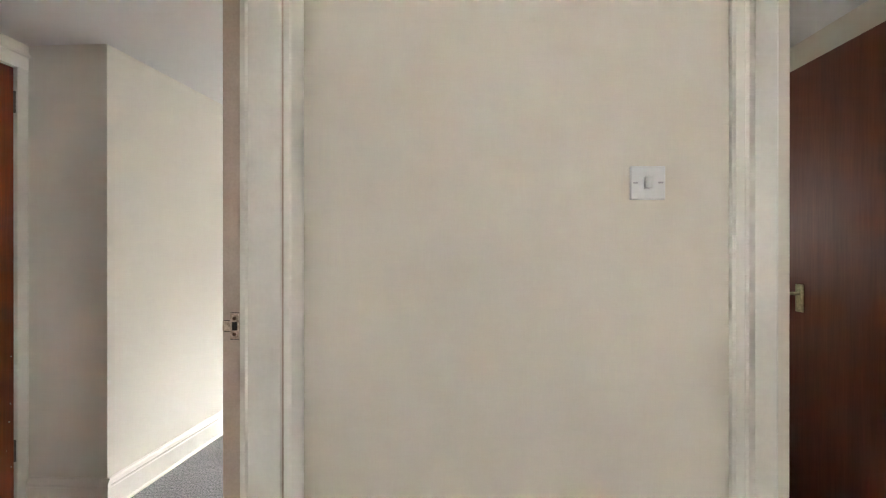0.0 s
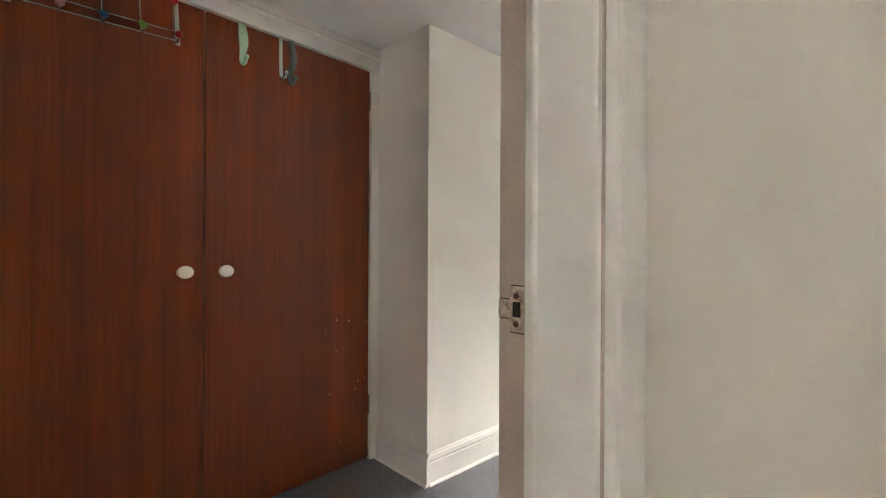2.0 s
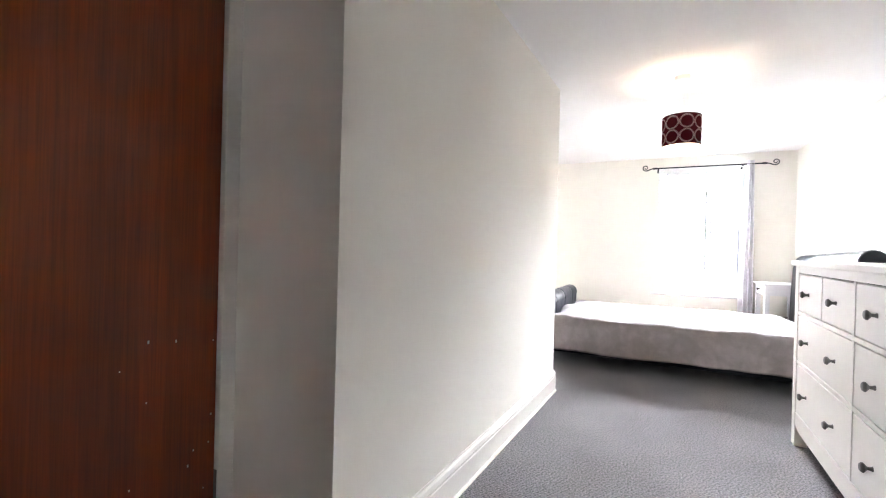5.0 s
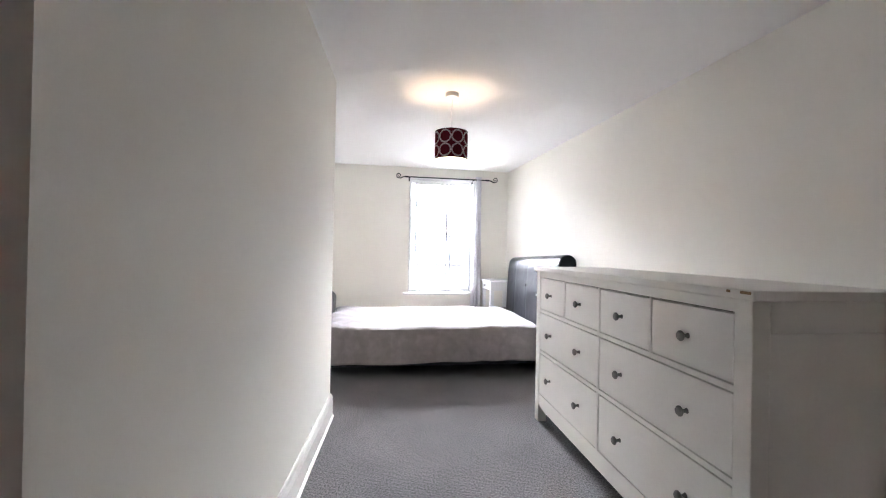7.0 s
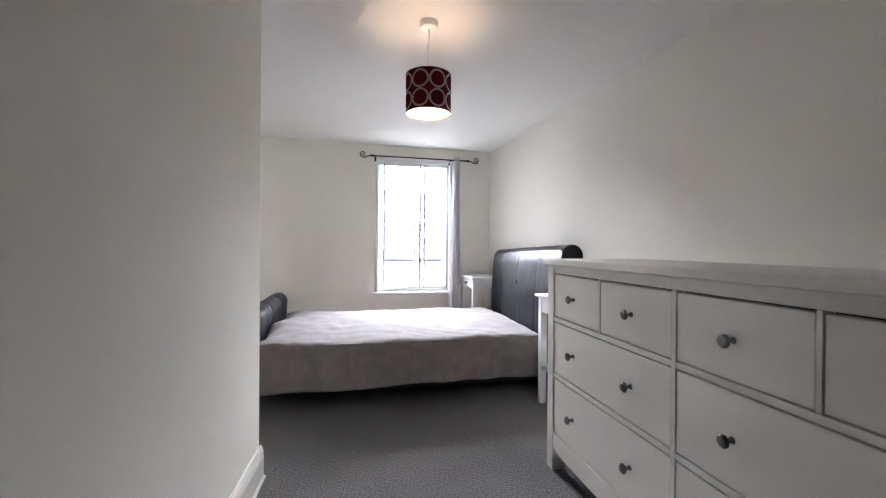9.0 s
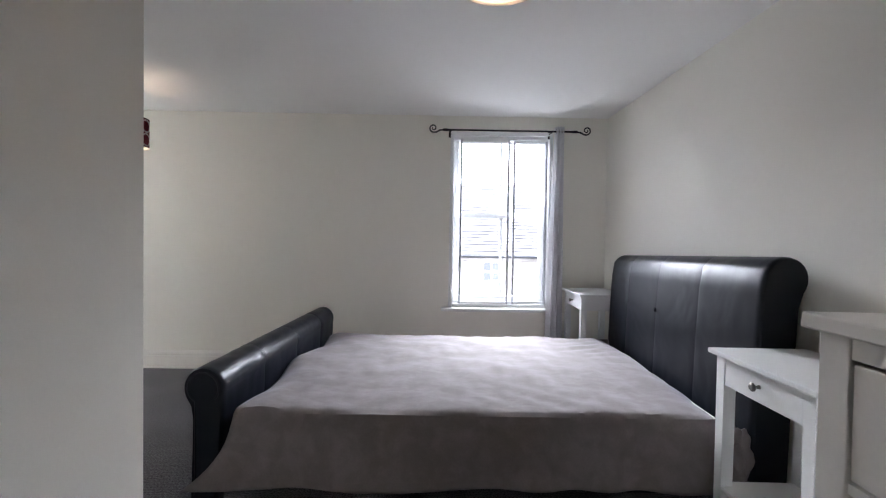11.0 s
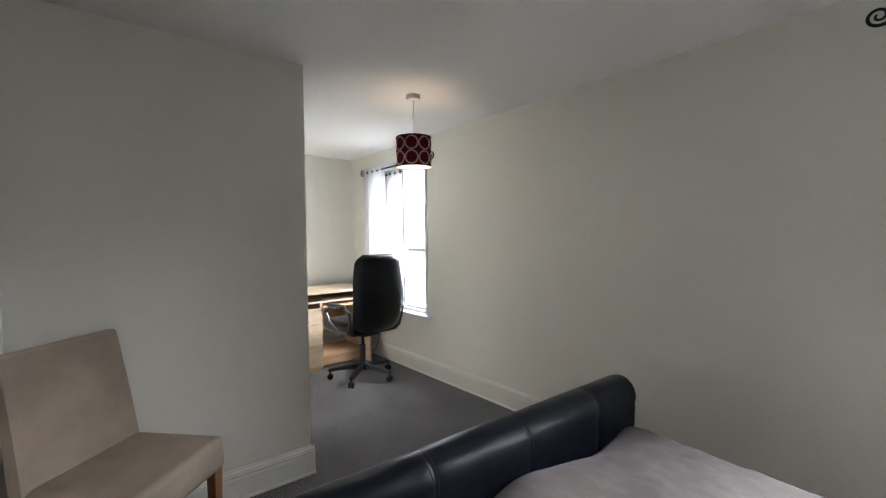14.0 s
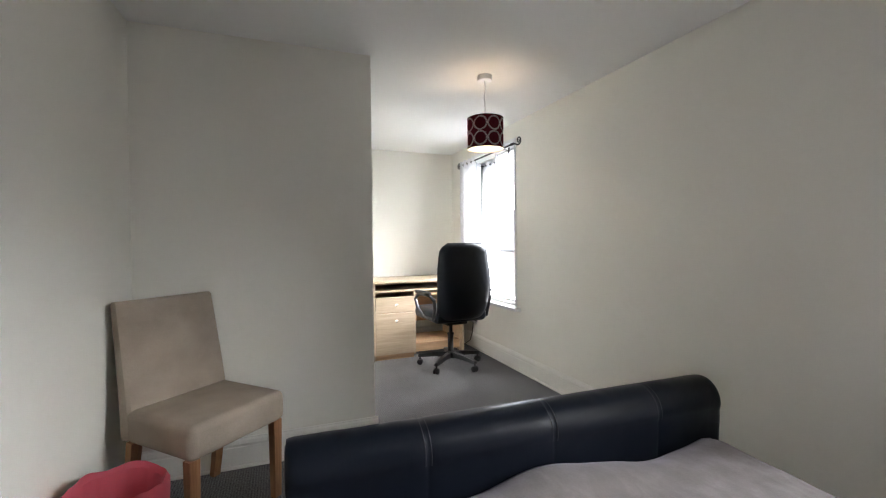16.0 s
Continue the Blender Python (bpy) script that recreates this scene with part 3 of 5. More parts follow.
def paint_flecks():
    rnd = random.Random(11)
    t = empty("paint_flecks", pose(-1.066, 1.3, 0), "small cream paint flecks on the wardrobe door", "paint flecks")
    for k in range(16):
        z, w, y = rnd.uniform(0.1, 0.75), rnd.uniform(0.0015, 0.004), -rnd.random() ** 2 * 0.25
        part("fleck", bx(0.0002, 0.0009, y - w, y, z, z + w * rnd.uniform(1, 2.5)), M_GLOSS, t)


def hook_rack():
    x = -1.066
    t = empty("coat_hook_rack", pose(x, 0.092, 1.89, 3), "chrome wire coat rack with coloured beads over the wardrobe door", "hook rack")
    cols = [(0.6, 0.2, 0.22), (0.6, 0.25, 0.28), (0.03, 0.12, 0.25), (0.18, 0.4, 0.06), (0.45, 0.01, 0.02)]
    bm = bmesh.new()
    for z in (0.0, -0.033):
        tube(bm, [(0.012, -0.1, z), (0.012, 0.345, z)], 0.0028, 6)
    part("wire_rail", bm, M_CHROME, t)
    for i, c in enumerate(cols):
        y = -0.09 + i * 0.107
        m = paint("bead_paint", c)
        bm = tube(bmesh.new(), [(0.012, y, 0.115), (0.013, y, 0.0), (0.014, y, -0.035), (0.03, y, -0.044), (0.045, y, -0.034), (0.048, y, -0.015)], 0.0032, 6)
        hk = part("hook", bm, M_CHROME, t)
        for p in ((0.02, y, 0.112), (0.05, y, -0.022)):
            bmb = bmesh.new()
            bmesh.ops.create_uvsphere(bmb, u_segments=12, v_segments=8, radius=0.0125, matrix=Matrix.Translation(p))
            part("bead", bmb, m, hk, "", True)
    for y in (-0.1, 0.343):
        part("strap", bx(0.001, 0.004, y - 0.01, y + 0.01, -0.045, 0.1355), M_CHROME, t)


hook_rack()
paint_flecks()


def door_hook(name, y, z_end, m, label, outline):
    """A flat hook cut to an outline of (width to one side, width to the other) from top to bottom, with a curled ball end."""
    t = empty(name, pose(-1.066, y, 2.02), label, "door hook")
    d = z_end - 2.02
    top = 0.0155
    n = len(outline)
    bm = bmesh.new()
    rows = []
    for i, (a, b) in enumerate(outline):
        z = top + (d + 0.012 - top) * i / (n - 1)
        out = 0.001 + 0.006 * (i / (n - 1)) ** 3
        rows.append([bm.verts.new(p) for p in ((out, -a, z), (out, b, z), (out + 0.004, b - 0.001, z), (out + 0.004, -a + 0.001, z))])
    for p, q in zip(rows, rows[1:]):
        for k in range(4):
            bm.faces.new((p[k], p[(k + 1) % 4], q[(k + 1) % 4], q[k]))
    bm.faces.new(rows[0][::-1])
    bm.faces.new(rows[-1])
    part("strap", bm, m, t, "", True)
    yy = (outline[-1][1] - outline[-1][0]) / 2
    bm = tube(bmesh.new(), [(0.009, yy, d + 0.02), (0.014, yy, d + 0.005), (0.026, yy + 0.003, d), (0.038, yy + 0.006, d + 0.006), (0.044, yy + 0.007, d + 0.018)], [0.006, 0.0075, 0.0075, 0.0075, 0.006], 8)
    hk = part("hook", bm, m, t, "", True)
    bm = bmesh.new()
    bmesh.ops.create_uvsphere(bm, u_segments=12, v_segments=8, radius=0.0105, matrix=Matrix.Translation((0.045, yy + 0.007, d + 0.024)))
    part("ball_end", bm, m, hk, "", True)


door_hook("green_door_hook", 0.668, 1.862, paint("mint_green_paint", (0.36, 0.6, 0.46)), "mint green over-door hook on the wardrobe", [(0.014, 0.014), (0.014, 0.021), (0.013, 0.026), (0.01, 0.026), (0.009, 0.02), (0.01, 0.011), (0.012, 0.004)])
door_hook("chrome_door_hook", 0.832, 1.848, M_CHROME, "chrome over-door hook on the wardrobe", [(0.009, 0.009)] * 5)
door_hook("grey_door_hook", 0.878, 1.838, paint("smoky_grey_metal", (0.16, 0.16, 0.15)), "smoky grey over-door hook on the wardrobe", [(0.012, 0.016), (0.008, 0.026), (0.004, 0.032), (0.004, 0.03), (0.01, 0.02), (0.014, 0.008), (0.012, 0.004)])


# ---- dresser ----
def dresser():
    L, D, T = 1.698, 0.5, 0.967
    t = empty("chest_of_drawers", pose(0.797, 3.4, 0, 0, 0, -93.16) @ Matrix.Diagonal((1, 1, 1.024, 1)), "long white painted chest of eight drawers with dark knobs", "chest of drawers")
    part("top", bx(0, L, 0, D, T - 0.028, T, 0.004), M_DRESS, t)
    chip = [(1.606, 0.02), (1.653, 0.05)]
    for u, w in chip:
        part("paint_chip", bx(u, u + w * 0.7, -0.0006, 0.004, T - 0.012, T - 0.004, 0.001), M_CHIP, t, "bare wood chip")
    for u in (0.022, L - 0.082):
        for v in (0.016, D - 0.07):
            part("leg", bx(u, u + 0.06, v, v + 0.055, 0, T - 0.0282, 0.003), M_DRESS, t)
    for u in (0.028, L - 0.052):
        part("side_panel", bx(u, u + 0.024, 0.0712, D - 0.0702, 0.11, T - 0.0282), M_DRESS, t)
        e = u - 0.002 if u < 1 else u + 0.0
        part("side_rail", bx(e, e + 0.026, 0.0714, D - 0.0704, T - 0.115, T - 0.0284, 0.002), M_DRESS, t)
        part("side_rail", bx(e, e + 0.026, 0.0714, D - 0.0704, 0.1, 0.18, 0.002), M_DRESS, t)
    part("back_panel", bx(0.083, L - 0.083, D - 0.03, D - 0.02, 0.1, T - 0.0284), M_DRESS, t)
    u0, u1 = 0.0825, L - 0.0825
    mid = (u0 + u1) / 2
    rows = [(0.705, 0.9), (0.452, 0.684), (0.178, 0.431)]
    part("top_rail", bx(u0, u1, 0.018, 0.05, 0.9025, T - 0.0284, 0.001), M_DRESS, t)
    for z in (0.6855, 0.4325):
        part("rail", bx(u0, u1, 0.0185, 0.05, z, z + 0.018, 0.001), M_DRESS, t)
    prof = [(u0, 0.176), (u0, 0.112), (u0 + 0.05, 0.098), (u0 + 0.12, 0.094), (u1 - 0.12, 0.094), (u1 - 0.05, 0.098), (u1, 0.112), (u1, 0.176)]
    bm = bmesh.new()
    extrude_profile(bm, [(u, z) for u, z in prof], "y", 0.0185, 0.045)
    part("bottom_rail", bm, M_DRESS, t)
    part("centre_stile", bx(mid - 0.008, mid + 0.008, 0.0175, 0.05, 0.178, 0.9024), M_DRESS, t)
    # Dark sheet behind the drawer fronts, painting the shade seen in their gaps.
    part("inner_shade_sheet", bx(u0, u1, 0.052, 0.06, 0.15, 0.93), M_DARKGAP, t)
    kx = [0.266, 0.654, 1.043, 1.432]
    def drawer(a, b, z0, z1, knobs):
        d = part("drawer", bx(a + 0.003, b - 0.003, 0.019, 0.051, z0 + 0.003, z1 - 0.004, 0.0025), M_DRESS, t)
        for k in knobs:
            zk = (z0 + z1) / 2
            kb = lathe(bmesh.new(), [(0.009, 0), (0.006, 0.006), (0.0055, 0.014), (0.011, 0.019), (0.0165, 0.024), (0.0165, 0.028), (0.012, 0.033), (0, 0.035)], 16, pose(k, 0.019, zk, 90))
            part("knob", kb, M_PEWTER, d, "dark pewter knob", True)
    for s0, ks in ((u0, kx[:2]), (mid + 0.008, kx[2:])):
        w = mid - 0.008 - u0
        drawer(s0, s0 + w / 2 - 0.006, *rows[0], ks[:1])
        drawer(s0 + w / 2 + 0.006, s0 + w, *rows[0], ks[1:])
        part("stile", bx(s0 + w / 2 - 0.0055, s0 + w / 2 + 0.0055, 0.0178, 0.05, 0.7045, 0.902), M_DRESS, t)
        for r in rows[1:]:
            drawer(s0, s0 + w, *r, ks)


dresser()


# ---- bedside tables ----
def bedside_table():
    W, D, T = 0.46, 0.36, 0.732
    t = empty("bedside_table", pose(1.128, 4.165, 0, 0, 0, -91.5), "white painted bedside table with drawer and lower shelf", "bedside table", "bedside tables")
    part("top", bx(0, W, 0, D, T - 0.018, T, 0.004), M_WHITE, t)
    for u in (0.025, W - 0.067):
        for v in (0.02, D - 0.06):
            bm = bmesh.new()
            vs = box(bm, u, u + 0.042, v, v + 0.042, 0, T - 0.0182)
            for w in vs:
                if w.co.z < 0.01:
                    w.co.x += 0.006 if w.co.x < W / 2 and w.co.x > u + 0.02 else 0
                    w.co.x -= 0.012 if w.co.x > u + 0.02 and u < W / 2 else 0
                    w.co.x += 0.012 if w.co.x < u + 0.02 and u > W / 2 else 0
            part("leg", bm, M_WHITE, t)
    dr = part("drawer", bx(0.0685, W - 0.0685, 0.022, 0.042, T - 0.118, T - 0.02, 0.002), M_WHITE, t)
    kb = lathe(bmesh.new(), [(0.007, 0), (0.005, 0.006), (0.005, 0.012), (0.009, 0.016), (0.0135, 0.02), (0.0135, 0.024), (0.009, 0.028), (0, 0.029)], 14, pose(W / 2, 0.022, T - 0.068, 90))
    part("knob", kb, M_PEWTER, dr, "dark pewter knob", True)
    for u in (0.03, W - 0.048):
        part("side_apron", bx(u, u + 0.018, 0.0625, D - 0.0605, T - 0.12, T - 0.0185), M_WHITE, t)
    part("back_apron", bx(0.0675, W - 0.0675, D - 0.045, D - 0.028, T - 0.12, T - 0.0185), M_WHITE, t)
    part("shelf", bx(0.03, W - 0.03, 0.024, D - 0.024, 0.235, 0.25, 0.003), M_WHITE, t)
    copy_thing(t, pose(1.162, 6.11, 0, 0, 0, -90.5))


bedside_table()


# ---- bed ----
BED = pose(-0.772, 4.25, 0, 0, 0, -1.9)
BW = 1.495


def sleigh_board(name, parent, prof, y0, y1, seams, label, dent=0.0, rake=0.0, tuck=1.0):
    """A padded board: a closed side profile swept across the bed, drawn in at the seams and at both ends."""
    cx = sum(p[0] for p in prof) / len(prof)
    cz = sum(p[1] for p in prof) / len(prof)
    pull = {y0: 0.90, y0 + 0.006: 0.965, y0 + 0.018: 1.0, y1 - 0.018: 1.0, y1 - 0.006: 0.965, y1: 0.90}
    for s in seams:
        for d, k in ((-0.05, 1.0), (-0.012, 0.994), (-0.004, 0.972), (0, 0.96), (0.004, 0.972), (0.012, 0.994), (0.05, 1.0)):
            pull[s + d] = 1 - (1 - k) * tuck
    y = y0 + 0.03
    while y < y1 - 0.02:
        if min(abs(y - s) for s in seams) > 0.055:
            pull[y] = 1.0
        y += 0.014
    bm = bmesh.new()
    rings = []
    for y in sorted(pull):
        k = pull[y]
        slack = max(0.25, 1 - abs(y - y0 - 0.22) / 0.25)
        ring = []
        for x, z in prof:
            w = 1 + 0.012 * noise.noise(Vector((x * 5, y * 4, z * 5)))
            w -= dent * slack * (abs(noise.noise(Vector((x * 9, y * 8, z * 14)))) + 0.4 * noise.noise(Vector((x * 20, y * 22, z * 26 + 4))))
            zz = cz + (z - cz) * (1 - (1 - k) * 0.35) * (1 if dent == 0 else 0.5 + 0.5 * w)
            zz += rake * (0.5 - (y - y0) / (y1 - y0)) * max(0, z - 0.3)
            ring.append(bm.verts.new((cx + (x - cx) * k * w, y, zz)))
        rings.append(ring)
    n = len(prof)
    for a, b in zip(rings, rings[1:]):
        for i in range(n):
            bm.faces.new((a[i], a[(i + 1) % n], b[(i + 1) % n], b[i]))
    bm.faces.new(rings[0][::-1])
    bm.faces.new(rings[-1])
    return part(name, bm, M_LEATH, parent, label, True)


def arc(cx, cz, r, a0, a1, n):
    return [(cx + r * math.cos(radians(a0 + (a1 - a0) * i / n)), cz + r * math.sin(radians(a0 + (a1 - a0) * i / n))) for i in range(n + 1)]


def bed():
    t = empty("double_bed", BED, "black faux leather sleigh bed with rolled headboard and footboard", "bed")
    foot = arc(0.0, 0.524, 0.081, -20, 215, 26) + [(-0.05, 0.45), (-0.043, 0.4), (-0.045, 0.25), (-0.05, 0.08), (0.05, 0.08), (0.066, 0.25), (0.074, 0.4), (0.077, 0.47)]
    fb = sleigh_board("footboard", t, foot, 0.0, BW, [0.37, 0.78, 1.2], "rolled black leather footboard with stitched seams", 0.09)
    head = [(2.1, 0.08), (2.09, 0.4), (2.1, 0.7), (2.11, 0.9), (2.125, 0.995)] + arc(2.205, 0.967, 0.08, 140, -40, 12) + [(2.25, 0.86), (2.235, 0.6), (2.22, 0.08)]
    hb = sleigh_board("headboard", t, head, 0.0, BW - 0.02, [0.4, 0.79, 1.17], "tall padded black leather headboard with seams", 0.016, 0.06, 0.45)
    for s in (0.37, 0.78, 1.2):
        for dy in (-0.009, 0.009):
            pts = [(cx, s + dy, cz) for cx, cz in arc(0.0, 0.524, 0.0795, -15, 120, 14)]
            part("stitching", tube(bmesh.new(), pts, 0.0013, 5), M_STITCH, fb)
    bm = tube(bmesh.new(), [(cx, 0.0005, cz) for cx, cz in arc(0.0, 0.524, 0.06, -60, 240, 20)] + [(-0.03, 0.0005, 0.42), (-0.03, 0.0005, 0.1)], 0.004, 6)
    part("piping", bm, M_LEATH, fb, "", True)
    b = lathe(bmesh.new(), [(0.013, 0), (0.012, 0.005), (0.006, 0.008), (0, 0.009)], 12, pose(2.098, 0.79, 0.74, 0, -90, 0))
    part("button", b, M_LEATH, hb, "", True)
    for y in (0.105, BW - 0.145):
        part("side_rail", bx(0.06, 2.1, y, y + 0.04, 0.1, 0.26, 0.008), M_LEATH, t)
    part("slat_base", bx(0.07, 2.09, 0.146, BW - 0.146, 0.2, 0.235), M_LEATHD, t)
    for x in (-0.03, 2.12):
        for y in (0.04, BW - 0.11):
            part("leg", bx(x, x + 0.06, y, y + 0.06, 0, 0.09, 0.004), M_BPLAST, t)
    part("centre_leg", bx(1.0, 1.05, 0.75, 0.8, 0, 0.199), M_BPLAST, t)
    m = empty("mattress", BED, "white double mattress under the throw", "mattress")
    part("body", bx(0.1, 2.07, 0.1, BW - 0.1, 0.236, 0.398, 0.03, 3), M_MATT, m)


bed()


def throw():
    """Plush blanket laid over the mattress, hanging down on the window side and the room side."""
    nx, ny = 96, 120
    y_hi, drop, ytop = 0.425, 0.275, BW - 0.16
    bm = bmesh.new()
    total = drop + ytop + 0.2
    grid = []
    for i in range(nx + 1):
        u = i / nx
        x = 0.105 + u * 1.965
        row = []
        near = 0.035 + 0.05 * u
        for j in range(ny + 1):
            s = j / ny * total - drop
            n1 = noise.noise(Vector((x * 2.2, s * 2.2, 0)))
            n2 = noise.noise(Vector((x * 7, s * 7, 3)))
            n3 = noise.noise(Vector((x * 16, s * 5, 9)))
            if s < 0:
                k = -s / drop
                fold = math.sin(x * 15 + 2.5 * math.sin(x * 4)) * 0.012 * k + 0.012 * n1 * k
                y = near - 0.012 * min(1, k * 6) - 0.03 * k + fold
                z = y_hi - 0.006 + s * (1.0 - 0.03 * n1)
                if u < 0.06:
                    y -= 0.04 * k * (1 - u / 0.06)
                xx = x - (0.17 * k ** 2.4 * max(0, 1 - u / 0.07) if u < 0.07 else 0) + (0.05 * k * max(0, (u - 0.95) / 0.05))
            elif s < ytop:
                y = near + s * (BW - 0.1 - near) / ytop
                z = y_hi + 0.014 * n1 + 0.008 * n2 + 0.0045 * n3 + 0.012 * math.sin(math.pi * min(1, s / ytop))
                z += 0.003 * math.sin((s - 0.4 * x) * 60) * math.exp(-((x - 1.8) / 0.12) ** 2 - ((s - 1.05) / 0.22) ** 2)
                z += 0.0025 * math.sin((s + 0.8 * x) * 45) * math.exp(-((x - 1.3) / 0.25) ** 2 - ((s - 0.16) / 0.1) ** 2)
                edge = min(1, s / 0.04)
                z -= 0.005 * (1 - edge) ** 2
                if u < 0.09:
                    z += 0.018 * (1 - u / 0.09) * (0.5 + 0.9 * math.sin(s * 9 + 1.0)) - 0.03 * (1 - u / 0.09) ** 3
                if u > 0.93:
                    z -= 0.05 * ((u - 0.93) / 0.07) ** 2
                xx = x + (0.02 * math.sin(s * 8) * max(0, 1 - u / 0.05))
            else:
                k = (s - ytop) / 0.2
                y = BW - 0.1 + 0.03 * min(1, k * 5) + 0.01 * math.sin(x * 14) * k
                z = y_hi - 0.006 - (s - ytop) + 0.014 * n1 * (1 - k)
                xx = x
            row.append(bm.verts.new((xx, y, z)))
        grid.append(row)
    for i in range(nx):
        for j in range(ny):
            bm.faces.new((grid[i][j], grid[i + 1][j], grid[i + 1][j + 1], grid[i][j + 1]))
    t = empty("bed_throw", BED, "taupe plush throw spread over the bed and hanging down", "blanket")
    ob = part("cloth", bm, M_THROW, t, "", True)
    md = ob.modifiers.new("thick", "SOLIDIFY")
    md.thickness, md.offset = 0.012, 0
    # bunched corner by the headboard
    bm = bmesh.new()
    bmesh.ops.create_icosphere(bm, subdivisions=4, radius=1)
    for v in bm.verts:
        k = 1 + 0.35 * noise.noise(v.co * 1.8) + 0.12 * noise.noise(v.co * 5)
        v.co = Vector((2.05 + v.co.x * 0.05 * k, 0.02 + v.co.y * 0.045 * k, 0.31 + v.co.z * 0.1 * k))
    part("bunched_corner", bm, M_THROW, t, "", True)


throw()


# ---- pendant lamps ----
def pendant():
    t = empty("pendant_lamp", pose(0.262, 3.59, H), "lit pendant lamp with dark red drum shade and pale rings", "pendant lamp", "pendant lamps")
    part("ceiling_rose", lathe(bmesh.new(), [(0, -0.034), (0.02, -0.034), (0.042, -0.031), (0.046, -0.026), (0.046, 0)], 24), M_PLAST, t, "", True)
    part("flex", tube(bmesh.new(), [(0, 0, -0.024), (0.002, 0, -0.08), (-0.006, 0.002, -0.14), (0.0, 0, -0.165), (0, 0, -0.255)], 0.0035, 6), M_PLAST, t)
    part("lamp_holder", lathe(bmesh.new(), [(0.006, -0.25), (0.016, -0.255), (0.018, -0.315), (0.014, -0.33), (0, -0.33)], 14), M_PLAST, t, "", True)
    bulb = lathe(bmesh.new(), [(0.013, -0.33), (0.015, -0.345), (0.028, -0.378), (0.03, -0.398), (0.022, -0.422), (0, -0.43)], 16)
    part("bulb", bulb, M_BULB, t, "", True)
    R, z0, z1 = 0.112, -0.458, -0.268
    sh = part("shade", lathe(bmesh.new(), [(R, z0), (R, z1)], 48), M_SHADE, t, "burgundy drum shade", True)
    part("lining", lathe(bmesh.new(), [(R - 0.002, z0 + 0.001), (R - 0.002, z1 - 0.001)], 48), M_SHADEIN, sh, "", True)
    part("diffuser", lathe(bmesh.new(), [(0, z0 + 0.006), (R - 0.003, z0 + 0.005)], 40), cloth_material("white_diffuser", (0.88, 0.86, 0.82), 0.6), sh, "white diffuser disc", True)
    for z in (z0, z1):
        pts = [(R * math.cos(a), R * math.sin(a), z) for a in [2 * math.pi * i / 48 for i in range(49)]]
        part("rim", tube(bmesh.new(), pts, 0.002, 6), M_SHADEIN if z == z0 else M_BPLAST, sh)
    for k in range(3):
        a = 2 * math.pi * k / 3
        part("spider_arm", tube(bmesh.new(), [(0.016 * math.cos(a), 0.016 * math.sin(a), z1 - 0.01), (R * math.cos(a), R * math.sin(a), z1 - 0.01)], 0.0015, 5), M_CHROME, sh)
    # rings printed as rows of pale dashes
    ring_m = cloth_material("pale_ring_print", (0.88, 0.78, 0.76), 0.5)
    me = None
    rr, nr = 0.0395, 8
    for row, zc in enumerate((z1 - 0.05, z0 + 0.05)):
        for k in range(nr):
            if me is None:
                bm = bmesh.new()
                for d in range(26):
                    a0, a1 = 2 * math.pi * d / 26, 2 * math.pi * (d + 0.76) / 26
                    q = []
                    for r, a in ((rr - 0.005, a0), (rr + 0.005, a0), (rr + 0.005, a1), (rr - 0.005, a1)):
                        th = r * math.cos(a) / R
                        q.append(bm.verts.new(((R + 0.0008) * math.cos(th), (R + 0.0008) * math.sin(th), r * math.sin(a))))
                    bm.faces.new(q)
                ob = part("ring", bm, ring_m, sh)
                me = ob.data
            else:
                ob = new("ring", me)
                ob.parent = sh
            ob.matrix_basis = pose(0, 0, zc, 0, 0, 360 / nr * k + 12)
    copy_thing(t, pose(-1.948, 5.456, H, 0, 0, 35))
    for p in ((0.262, 3.59), (-1.948, 5.456)):
        lamp("pendant_bulb_light", "POINT", pose(*p, H - 0.395), 0.45, (1.0, 0.66, 0.44), (0.045,))


pendant()


# ---- windows, rods and curtains ----
def sheet(x0, x1, y, z0, z1):
    """One sheet of glass."""
    bm = bmesh.new()
    bm.faces.new([bm.verts.new(p) for p in ((x0, y, z0), (x1, y, z0), (x1, y, z1), (x0, y, z1))])
    return bm


